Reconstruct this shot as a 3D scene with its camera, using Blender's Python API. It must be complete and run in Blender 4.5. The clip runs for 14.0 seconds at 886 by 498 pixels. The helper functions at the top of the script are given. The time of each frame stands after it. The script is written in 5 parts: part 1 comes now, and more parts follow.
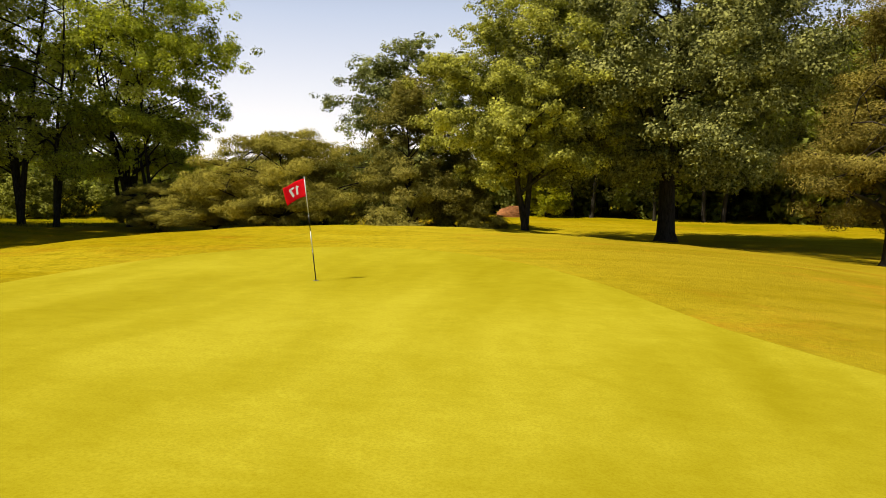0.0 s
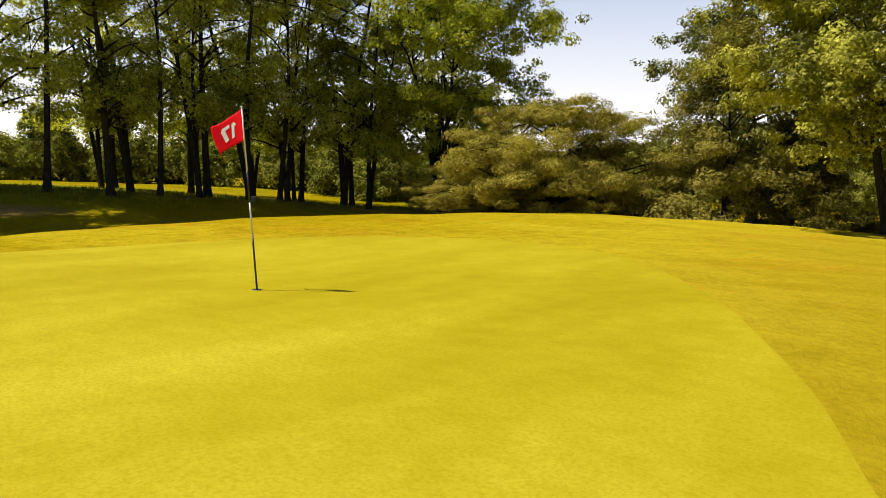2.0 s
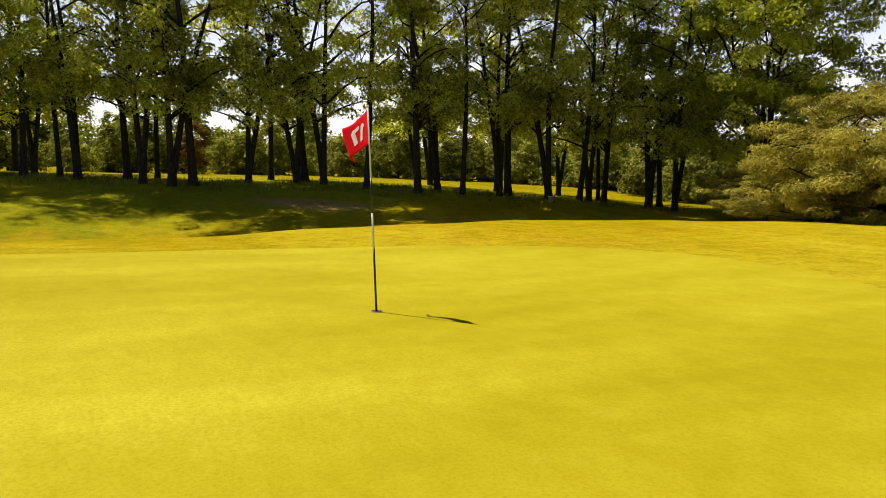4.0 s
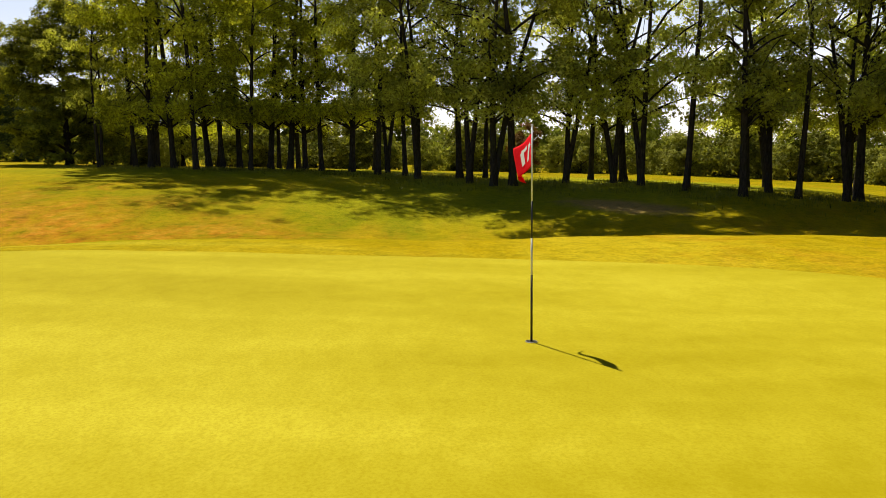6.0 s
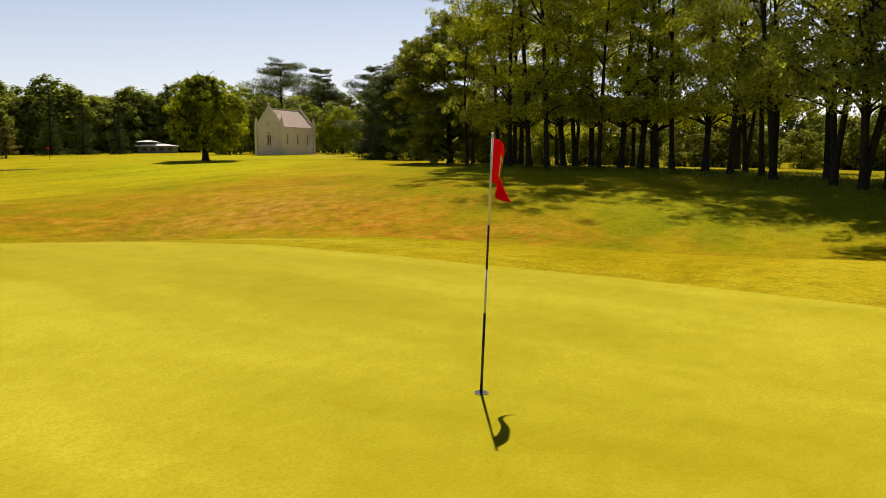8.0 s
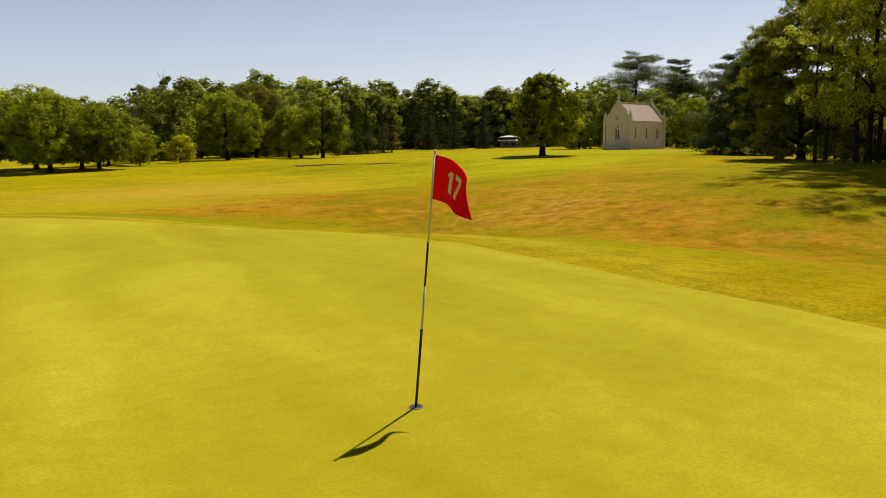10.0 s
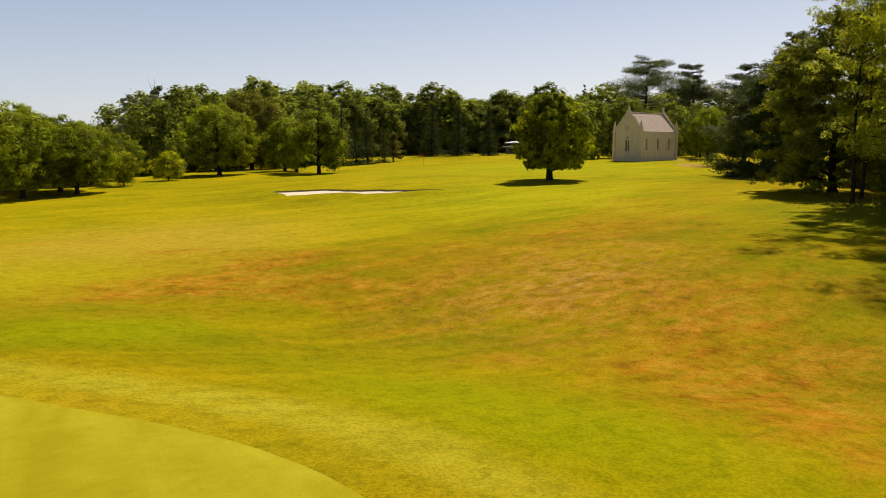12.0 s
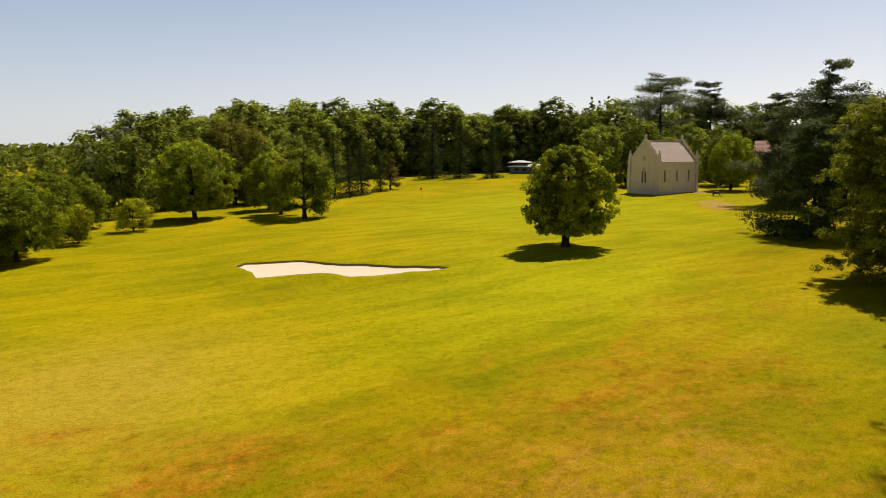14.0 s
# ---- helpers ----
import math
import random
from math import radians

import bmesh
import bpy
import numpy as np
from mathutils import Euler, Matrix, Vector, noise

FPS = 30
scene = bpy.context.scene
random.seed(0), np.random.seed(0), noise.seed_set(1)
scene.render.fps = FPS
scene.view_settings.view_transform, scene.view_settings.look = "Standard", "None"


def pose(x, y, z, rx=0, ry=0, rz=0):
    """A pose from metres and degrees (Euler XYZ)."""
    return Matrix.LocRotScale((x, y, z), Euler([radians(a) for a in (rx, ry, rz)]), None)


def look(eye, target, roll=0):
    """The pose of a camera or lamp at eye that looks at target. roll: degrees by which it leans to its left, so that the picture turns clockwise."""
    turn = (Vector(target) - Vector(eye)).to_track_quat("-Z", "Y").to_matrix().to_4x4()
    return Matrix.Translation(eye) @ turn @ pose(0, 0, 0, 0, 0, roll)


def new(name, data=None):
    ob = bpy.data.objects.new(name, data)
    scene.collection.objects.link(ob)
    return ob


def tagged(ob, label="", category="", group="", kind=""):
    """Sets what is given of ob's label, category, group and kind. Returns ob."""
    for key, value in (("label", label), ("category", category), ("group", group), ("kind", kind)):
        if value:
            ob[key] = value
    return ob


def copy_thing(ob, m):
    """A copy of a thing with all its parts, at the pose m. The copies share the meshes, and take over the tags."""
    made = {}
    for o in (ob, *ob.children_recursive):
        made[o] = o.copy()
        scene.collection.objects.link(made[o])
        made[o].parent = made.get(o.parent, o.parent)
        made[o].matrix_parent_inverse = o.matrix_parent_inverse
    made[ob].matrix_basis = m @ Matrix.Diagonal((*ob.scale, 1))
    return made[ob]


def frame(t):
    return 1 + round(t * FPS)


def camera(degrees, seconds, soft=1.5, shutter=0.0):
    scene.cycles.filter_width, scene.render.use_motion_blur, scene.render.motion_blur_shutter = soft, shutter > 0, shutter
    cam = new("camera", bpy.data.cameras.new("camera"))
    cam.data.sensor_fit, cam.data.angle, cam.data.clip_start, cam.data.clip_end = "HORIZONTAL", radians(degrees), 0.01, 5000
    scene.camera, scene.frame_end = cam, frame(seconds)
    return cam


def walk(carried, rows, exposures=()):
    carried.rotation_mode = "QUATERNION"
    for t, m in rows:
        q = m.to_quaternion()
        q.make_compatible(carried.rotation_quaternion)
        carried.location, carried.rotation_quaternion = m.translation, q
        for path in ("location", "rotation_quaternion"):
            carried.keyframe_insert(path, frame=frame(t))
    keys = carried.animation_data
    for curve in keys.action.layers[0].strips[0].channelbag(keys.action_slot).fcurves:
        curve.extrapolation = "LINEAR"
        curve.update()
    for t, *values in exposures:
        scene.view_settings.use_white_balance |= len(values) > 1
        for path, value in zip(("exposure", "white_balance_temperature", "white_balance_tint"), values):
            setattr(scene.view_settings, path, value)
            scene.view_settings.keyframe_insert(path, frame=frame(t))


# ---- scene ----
cam = camera(62.46, 14.0, 0.75)
PATH = [
    (0, 4.37, -14.43, 2.18, 6.84, -5.85, 0.39),
    (0.5, 5.49, -10.95, 1.94, 14.72, -5.96, 0.21),
    (1, 6.16, -8.32, 1.72, 22.25, -5.99, 0.07),
    (1.5, 6.60, -6.49, 1.53, 30.22, -6.02, 0.00),
    (2, 6.85, -5.36, 1.41, 37.53, -6.11, -0.08),
    (2.2, 6.89, -4.97, 1.40, 40.41, -6.14, -0.10),
    (2.7, 7.02, -4.06, 1.35, 47.18, -6.21, -0.15),
    (3.2, 7.03, -3.43, 1.38, 53.32, -6.25, -0.14),
    (3.7, 6.98, -2.98, 1.45, 59.34, -6.29, -0.12),
    (4.3, 6.96, -2.51, 1.55, 67.21, -6.35, -0.11),
    (4.5, 6.99, -2.33, 1.57, 70.02, -6.36, -0.12),
    (5, 6.99, -1.93, 1.65, 77.11, -6.44, -0.12),
    (5.5, 7.04, -1.45, 1.72, 83.72, -6.55, -0.07),
    (6, 7.02, -0.90, 1.76, 89.75, -6.64, -0.01),
    (6.5, 6.73, -0.14, 1.80, 96.35, -6.72, 0.04),
    (7, 6.35, 0.81, 1.84, 103.44, -6.80, 0.10),
    (7.5, 5.76, 1.80, 1.91, 111.68, -6.83, 0.15),
    (8, 5.19, 2.66, 1.92, 120.16, -6.87, 0.17),
    (8.5, 4.60, 3.53, 1.98, 128.87, -6.96, 0.17),
    (9, 4.00, 4.30, 2.05, 137.37, -7.07, 0.18),
    (9.2, 3.74, 4.60, 2.06, 140.26, -7.14, 0.17),
    (9.7, 3.21, 5.10, 2.08, 146.11, -7.26, 0.12),
    (10.2, 2.73, 5.07, 2.15, 148.39, -7.36, 0.00),
    (10.7, 2.12, 4.44, 2.47, 148.61, -7.44, -0.10),
    (11.3, 0.93, 2.84, 3.47, 148.26, -7.53, -0.12),
    (11.5, 0.47, 2.21, 3.94, 148.28, -7.57, -0.09),
    (12, -0.85, 0.39, 5.16, 148.39, -7.64, -0.02),
    (12.5, -2.21, -1.77, 6.60, 148.44, -7.68, 0.01),
    (13, -3.73, -4.16, 8.23, 148.50, -7.70, 0.01),
    (13.5, -5.56, -6.95, 9.76, 148.56, -7.70, 0.04),
    (14, -7.67, -9.89, 10.96, 148.58, -7.68, 0.11),
]
walk(cam, [(t, pose(x, y, z, 90 + pitch, roll, yaw)) for t, x, y, z, yaw, pitch, roll in PATH],
     [(0, 0.58), (2, 0.64), (5, 0.72), (7.5, 0.58), (9, 0.38), (11.5, 0.34), (14, 0.33)])

# world and light
SUN_DIR = Vector((-0.478, -0.252, 0.843))          # towards the sun
sky = bpy.data.worlds.new("sky")
scene.world = sky
sky.use_nodes = True
nt = sky.node_tree
nt.nodes.clear()
tex = nt.nodes.new("ShaderNodeTexSky")
tex.sky_type = "NISHITA"
tex.sun_disc = False
tex.sun_elevation = math.asin(SUN_DIR.z)
tex.sun_rotation = math.atan2(SUN_DIR.x, SUN_DIR.y)
tex.altitude = 100
tex.air_density = 1.0
tex.dust_density = 0.8
tex.ozone_density = 1.5
# summer haze: bright and pale at the horizon, thinning upwards
geo = nt.nodes.new("ShaderNodeTexCoord")
sep = nt.nodes.new("ShaderNodeSeparateXYZ")
nt.links.new(geo.outputs["Generated"], sep.inputs[0])
haze = nt.nodes.new("ShaderNodeValToRGB")
for k in range(3):
    haze.color_ramp.elements.new(0.3 + 0.1 * k)
for e, (p, c) in zip(haze.color_ramp.elements, [(0.0, (0.73, 0.70, 0.69)), (0.08, (0.61, 0.60, 0.63)), (0.21, (0.37, 0.415, 0.52)), (0.34, (0.12, 0.16, 0.25)), (0.5, (0.0, 0.0, 0.0))]):
    e.position, e.color = p, (*c, 1)
nt.links.new(sep.outputs["Z"], haze.inputs[0])
low = nt.nodes.new("ShaderNodeBackground")
low.inputs["Strength"].default_value = 0.74
# the haze is brighter towards the north-west
side_of_sky = nt.nodes.new("ShaderNodeVectorMath")
side_of_sky.operation = "DOT_PRODUCT"
side_of_sky.inputs[1].default_value = (-0.75, 0.66, 0.0)
nt.links.new(geo.outputs["Generated"], side_of_sky.inputs[0])
gain = nt.nodes.new("ShaderNodeVectorMath")
gain.operation = "MULTIPLY_ADD"
gain.inputs[1].default_value, gain.inputs[2].default_value = (0.33, 0.25, 0.17), (1, 1, 1)
nt.links.new(side_of_sky.outputs["Value"], gain.inputs[0])
bright = nt.nodes.new("ShaderNodeVectorMath")
bright.operation = "MULTIPLY"
nt.links.new(haze.outputs[0], bright.inputs[0])
nt.links.new(gain.outputs[0], bright.inputs[1])
nt.links.new(bright.outputs[0], low.inputs[0])
bg = nt.nodes.new("ShaderNodeBackground")
bg.inputs["Strength"].default_value = 0.024
both = nt.nodes.new("ShaderNodeAddShader")
out = nt.nodes.new("ShaderNodeOutputWorld")
nt.links.new(tex.outputs[0], bg.inputs[0])
nt.links.new(bg.outputs[0], both.inputs[0])
nt.links.new(low.outputs[0], both.inputs[1])
nt.links.new(both.outputs[0], out.inputs[0])

sun_data = bpy.data.lights.new("sun", "SUN")
sun_data.energy = 5.0
sun_data.angle = radians(0.55)
sun_data.color = (1.0, 0.88, 0.72)
sun = new("sun", sun_data)
sun.matrix_world = look(SUN_DIR * 200, (0, 0, 0))


# ---- materials ----
def nodes_of(name):
    m = bpy.data.materials.new(name)
    m.use_nodes = True
    t = m.node_tree
    b = t.nodes["Principled BSDF"]
    return m, t, b


def add(t, kind, **inputs):
    n = t.nodes.new(kind)
    for k, v in inputs.items():
        n.inputs[k.replace("_", " ")].default_value = v
    return n


def ramp(t, src, stops):
    r = t.nodes.new("ShaderNodeValToRGB")
    while len(r.color_ramp.elements) < len(stops):
        r.color_ramp.elements.new(0.5)
    for e, (p, c) in zip(r.color_ramp.elements, stops):
        e.position = p
        e.color = (*c, 1) if len(c) == 3 else c
    t.links.new(src, r.inputs[0])
    return r.outputs[0]


def mixed(t, fac, a, b, kind="MIX"):
    m = t.nodes.new("ShaderNodeMix")
    m.data_type, m.blend_type = "RGBA", kind
    for s, v in (("Factor", fac), ("A", a), ("B", b)):
        i = next(k for k in m.inputs if k.name == s and (k.type == "RGBA" or s == "Factor" and k.type == "VALUE"))
        if isinstance(v, bpy.types.NodeSocket):
            t.links.new(v, i)
        else:
            i.default_value = (*v, 1) if isinstance(v, tuple) and len(v) == 3 else v
    return next(o for o in m.outputs if o.type == "RGBA")


def maths(t, op, a, b=0.0, c=None, clamp=False):
    n = t.nodes.new("ShaderNodeMath")
    n.operation, n.use_clamp = op, clamp
    for i, v in enumerate((a, b, c)):
        if v is None:
            continue
        if isinstance(v, bpy.types.NodeSocket):
            t.links.new(v, n.inputs[i])
        else:
            n.inputs[i].default_value = v
    return n.outputs[0]


def coords(t, scale=(1, 1, 1), turn=0.0):
    g = t.nodes.new("ShaderNodeNewGeometry")
    m = t.nodes.new("ShaderNodeMapping")
    m.inputs["Scale"].default_value = scale
    m.inputs["Rotation"].default_value = (0, 0, turn)
    t.links.new(g.outputs["Position"], m.inputs["Vector"])
    return m.outputs[0]


def noise_of(t, vec, scale, detail=4.0, rough=0.55, warp=0.0):
    n = add(t, "ShaderNodeTexNoise", Scale=scale, Detail=detail, Roughness=rough, Distortion=warp)
    t.links.new(vec, n.inputs["Vector"])
    return n.outputs["Fac"]


def bump(t, b, height, strength, distance):
    n = add(t, "ShaderNodeBump", Strength=strength, Distance=distance)
    t.links.new(height, n.inputs["Height"])
    t.links.new(n.outputs[0], b.inputs["Normal"])


def spot(t, x, y, rx, ry, turn=0.0):
    """1 at a place of the plan, falling to 0 at the radii."""
    g = t.nodes.new("ShaderNodeNewGeometry")
    m = t.nodes.new("ShaderNodeMapping")
    m.vector_type = "TEXTURE"
    m.inputs["Location"].default_value = (x, y, 0)
    m.inputs["Rotation"].default_value = (0, 0, turn)
    m.inputs["Scale"].default_value = (rx, ry, 1000)
    t.links.new(g.outputs["Position"], m.inputs["Vector"])
    s = t.nodes.new("ShaderNodeTexGradient")
    s.gradient_type = "QUADRATIC_SPHERE"
    t.links.new(m.outputs[0], s.inputs["Vector"])
    return s.outputs["Fac"]


def putting_green():
    m, t, b = nodes_of("putting_green_turf")
    p = coords(t)
    big = noise_of(t, p, 0.13, 3, 0.5, 0.6)
    streak = noise_of(t, coords(t, (0.85, 0.22, 1), 0.12), 0.75, 4, 0.55, 0.5)
    cloud = noise_of(t, p, 1.5, 4, 0.5, 0.8)
    fine = noise_of(t, p, 34, 6, 0.78)
    blades = noise_of(t, coords(t, (0.6, 1.0, 1), 0.5), 5.5, 5, 0.62)
    big = maths(t, "ADD", maths(t, "MULTIPLY", big, 0.32), maths(t, "ADD", maths(t, "MULTIPLY", streak, 0.38), maths(t, "MULTIPLY", cloud, 0.14)))
    big = maths(t, "MULTIPLY_ADD", blades, 0.16, big)
    col = ramp(t, big, [(0.39, (0.264, 0.23, 0.0059)), (0.50, (0.326, 0.2927, 0.0131)), (0.61, (0.394, 0.3607, 0.0238))])
    col = mixed(t, maths(t, "MULTIPLY", ramp(t, fine, [(0.42, (0, 0, 0)), (0.62, (1, 1, 1))]), 0.5), col, (0.224, 0.1814, 0.0012))
    t.links.new(col, b.inputs["Base Color"])
    b.inputs["Roughness"].default_value = 0.8
    b.inputs["Specular IOR Level"].default_value = 0.02
    bump(t, b, fine, 0.25, 0.01)
    return m


def rough_grass(name, lush, mid, dry, fine_scale, depth, dryness):
    """Mown or rough grass with burnt patches."""
    m, t, b = nodes_of(name)
    p = coords(t)
    big = noise_of(t, p, 0.06, 4, 0.6, 0.8)
    streak = noise_of(t, coords(t, (0.22, 1.0, 1), 0.55), 0.55, 5, 0.62, 0.6)
    patch = noise_of(t, coords(t, (0.6, 1.0, 1), 0.6), 0.30, 7, 0.70, 0.8)
    fine = noise_of(t, p, fine_scale, 6, 0.75)
    tuft = noise_of(t, p, fine_scale * 0.17, 5, 0.68, 0.4)
    blend = maths(t, "ADD", maths(t, "MULTIPLY", big, 0.6), maths(t, "MULTIPLY", streak, 0.5))
    # burnt slopes round the hollow, thinning out away from it
    worn = maths(t, "ADD", spot(t, -21.5, -21.5, 18, 21, 0.15), maths(t, "MULTIPLY", spot(t, -25, -8, 12, 22, 0.2), 0.3))
    worn = maths(t, "ADD", worn, maths(t, "MULTIPLY", spot(t, -10, -34, 18, 11, 0.3), 1.0))
    worn = maths(t, "ADD", worn, maths(t, "MULTIPLY", spot(t, -17.5, -10, 10, 9, 0.6), 0.85))
    worn = maths(t, "ADD", worn, maths(t, "MULTIPLY", spot(t, 17, 0, 11, 22), 0.7))
    worn = maths(t, "ADD", worn, maths(t, "MULTIPLY", spot(t, -14.5, 1.5, 5.5, 12), 1.0))
    worn = maths(t, "ADD", worn, maths(t, "MULTIPLY", spot(t, -34, -33, 22, 10, 0.35), 0.75))
    worn = maths(t, "ADD", worn, maths(t, "ADD", maths(t, "MULTIPLY", spot(t, -9, -42, 8, 5, 0.4), 0.7), maths(t, "MULTIPLY", spot(t, -7, -52, 11, 7, 0.5), 0.5)))
    worn = maths(t, "ADD", worn, maths(t, "MULTIPLY", spot(t, -98, -80, 20, 8, 0.75), 1.1))
    blend = maths(t, "ADD", blend, maths(t, "MULTIPLY", spot(t, 8, 18, 44, 54), 0.45))
    col = ramp(t, blend, [(0.42, lush), (0.53, tuple((a + c) / 2 for a, c in zip(lush, mid))), (0.64, mid), (0.90, (0.456, 0.3758, 0.0167))])
    # the mown fairway begins at a line south of the green
    g = t.nodes.new("ShaderNodeNewGeometry")
    s = t.nodes.new("ShaderNodeSeparateXYZ")
    t.links.new(g.outputs["Position"], s.inputs[0])
    south = maths(t, "MULTIPLY_ADD", s.outputs["X"], 0.27, maths(t, "MULTIPLY_ADD", s.outputs["Y"], -0.96, 0.27 * 12 - 0.96 * 37))
    wave = maths(t, "MULTIPLY_ADD", noise_of(t, p, 0.35, 4, 0.6), 3.0, -1.5)
    fair = maths(t, "MULTIPLY_ADD", maths(t, "ADD", south, wave), 0.45, 0.5, clamp=True)
    lawn = ramp(t, blend, [(0.40, (0.226, 0.2095, 0.0024)), (0.53, (0.312, 0.2678, 0.0024)), (0.66, (0.42, 0.3218, 0.0036))])
    col = mixed(t, fair, col, lawn)
    tan = maths(t, "MULTIPLY", maths(t, "MULTIPLY", spot(t, -9, -47, 20, 16, 0.6), streak), 3.6, clamp=True)
    col = mixed(t, maths(t, "MULTIPLY", tan, 0.85), col, (0.44, 0.3132, 0.0262))
    fresh = maths(t, "ADD", spot(t, -78, -92, 62, 40, 0.75), maths(t, "MULTIPLY", spot(t, -42, -50, 30, 24, 0.6), 0.7))
    fresh = maths(t, "MULTIPLY", fresh, 2.2, clamp=True)
    col = mixed(t, maths(t, "MULTIPLY", fresh, 0.75), col, ramp(t, streak, [(0.38, (0.292, 0.30, 0.0034)), (0.62, (0.40, 0.378, 0.0066))]))
    east = maths(t, "MULTIPLY", spot(t, 17, 8, 24, 36), 3.0, clamp=True)
    even = maths(t, "MULTIPLY_ADD", east, -0.7, 1.0)
    col = mixed(t, east, col, ramp(t, streak, [(0.34, (0.252, 0.1922, 0.0048)), (0.66, (0.344, 0.2657, 0.0131))]))
    moist = maths(t, "ADD", spot(t, -9.5, -12, 5.5, 14, 0.2), spot(t, -3, -24, 9, 4.5, 0.2))
    moist = maths(t, "MULTIPLY", maths(t, "MULTIPLY", moist, maths(t, "MULTIPLY_ADD", patch, 2.0, 0.2)), 1.5, clamp=True)
    col = mixed(t, maths(t, "MULTIPLY", moist, 0.8), col, (0.245, 0.256, 0.0012))
    col = mixed(t, maths(t, "MULTIPLY", spot(t, -3, -36, 14, 13, 0.3), 1.2, clamp=True), col, (0.376, 0.3154, 0.0071))
    worn = maths(t, "SUBTRACT", worn, maths(t, "MULTIPLY", moist, 0.6))
    lift = maths(t, "ADD", maths(t, "MULTIPLY", worn, 0.34), maths(t, "SUBTRACT", patch, maths(t, "MULTIPLY", fair, 0.05)))
    fac = maths(t, "MULTIPLY", maths(t, "SUBTRACT", lift, dryness), 3.6, clamp=True)
    fac = maths(t, "MULTIPLY", fac, 0.94)
    scuffs = noise_of(t, coords(t, (0.5, 1, 1), 0.6), 1.7, 7, 0.76)
    fac = maths(t, "MULTIPLY", fac, ramp(t, scuffs, [(0.37, (0.25, 0.25, 0.25)), (0.56, (1, 1, 1))]))
    burnt = ramp(t, noise_of(t, p, 0.75, 7, 0.76), [(0.36, tuple(c * 0.5 for c in dry)), (0.50, dry), (0.64, (dry[0] * 1.22, dry[1] * 1.55, dry[2] * 2.5))])
    col = mixed(t, fac, col, burnt)
    bleached = maths(t, "MULTIPLY", spot(t, -22.0, -23.5, 15, 9, 0.45), ramp(t, scuffs, [(0.44, (0, 0, 0)), (0.60, (1, 1, 1))]))
    bleached = maths(t, "MULTIPLY", bleached, maths(t, "MULTIPLY_ADD", patch, 5.0, -1.7, clamp=True), clamp=True)
    col = mixed(t, maths(t, "MULTIPLY", bleached, 0.9, clamp=True), col, (0.46, 0.30, 0.062))
    bank = maths(t, "ADD", spot(t, -37, 8, 17, 34, 0.25), spot(t, -50, -16, 17, 26, 0.1))
    bank = maths(t, "MULTIPLY", maths(t, "MULTIPLY", bank, maths(t, "MULTIPLY_ADD", patch, 2.2, -0.1)), 2.2, clamp=True)
    col = mixed(t, maths(t, "MULTIPLY", bank, 0.85), col, (0.25, 0.268, 0.0095))
    trod = maths(t, "ADD", spot(t, -29.8, 8.4, 8.0, 3.0, 0.9), spot(t, -117.0, -99.0, 9, 3.5, 0.5))
    trod = maths(t, "MULTIPLY", maths(t, "SUBTRACT", maths(t, "MULTIPLY", trod, noise_of(t, p, 1.1, 5, 0.7)), 0.10), 6.0, clamp=True)
    col = mixed(t, trod, col, (0.32, 0.2246, 0.0857))
    straw = maths(t, "MULTIPLY", maths(t, "SUBTRACT", maths(t, "MULTIPLY", spot(t, -99.5, -81.5, 14, 4.5, 0.86), maths(t, "MULTIPLY_ADD", patch, 1.2, 0.5)), 0.12), 4.0, clamp=True)
    col = mixed(t, maths(t, "MULTIPLY", straw, 0.75), col, (0.40, 0.272, 0.088))
    cut = t.nodes.new("ShaderNodeAttribute")
    cut.attribute_name = "mown"
    ragged = maths(t, "MULTIPLY_ADD", noise_of(t, coords(t, (0.5, 1.0, 1), 0.9), 0.9, 5, 0.65, 0.5), 1.7, -0.05)
    col = mixed(t, maths(t, "MULTIPLY", cut.outputs["Fac"], ragged, clamp=True), col, (0.392, 0.3413, 0.019))
    dark = maths(t, "MULTIPLY", ramp(t, tuft, [(0.44, (0, 0, 0)), (0.70, (1, 1, 1))]), 0.62)
    dark = maths(t, "MULTIPLY", dark, even)
    col = mixed(t, dark, col, mixed(t, 1.0, col, (0.48, 0.54, 0.40), "MULTIPLY"))
    speck = maths(t, "MULTIPLY", ramp(t, fine, [(0.42, (0, 0, 0)), (0.64, (1, 1, 1))]), 0.62)
    speck = maths(t, "MULTIPLY", speck, even)
    col = mixed(t, speck, col, mixed(t, 1.0, col, (0.42, 0.46, 0.36), "MULTIPLY"))
    t.links.new(col, b.inputs["Base Color"])
    b.inputs["Roughness"].default_value = 0.9
    b.inputs["Specular IOR Level"].default_value = 0.01
    h = maths(t, "ADD", fine, maths(t, "MULTIPLY", tuft, 2.0))
    bump(t, b, h, 0.55, depth)
    return m


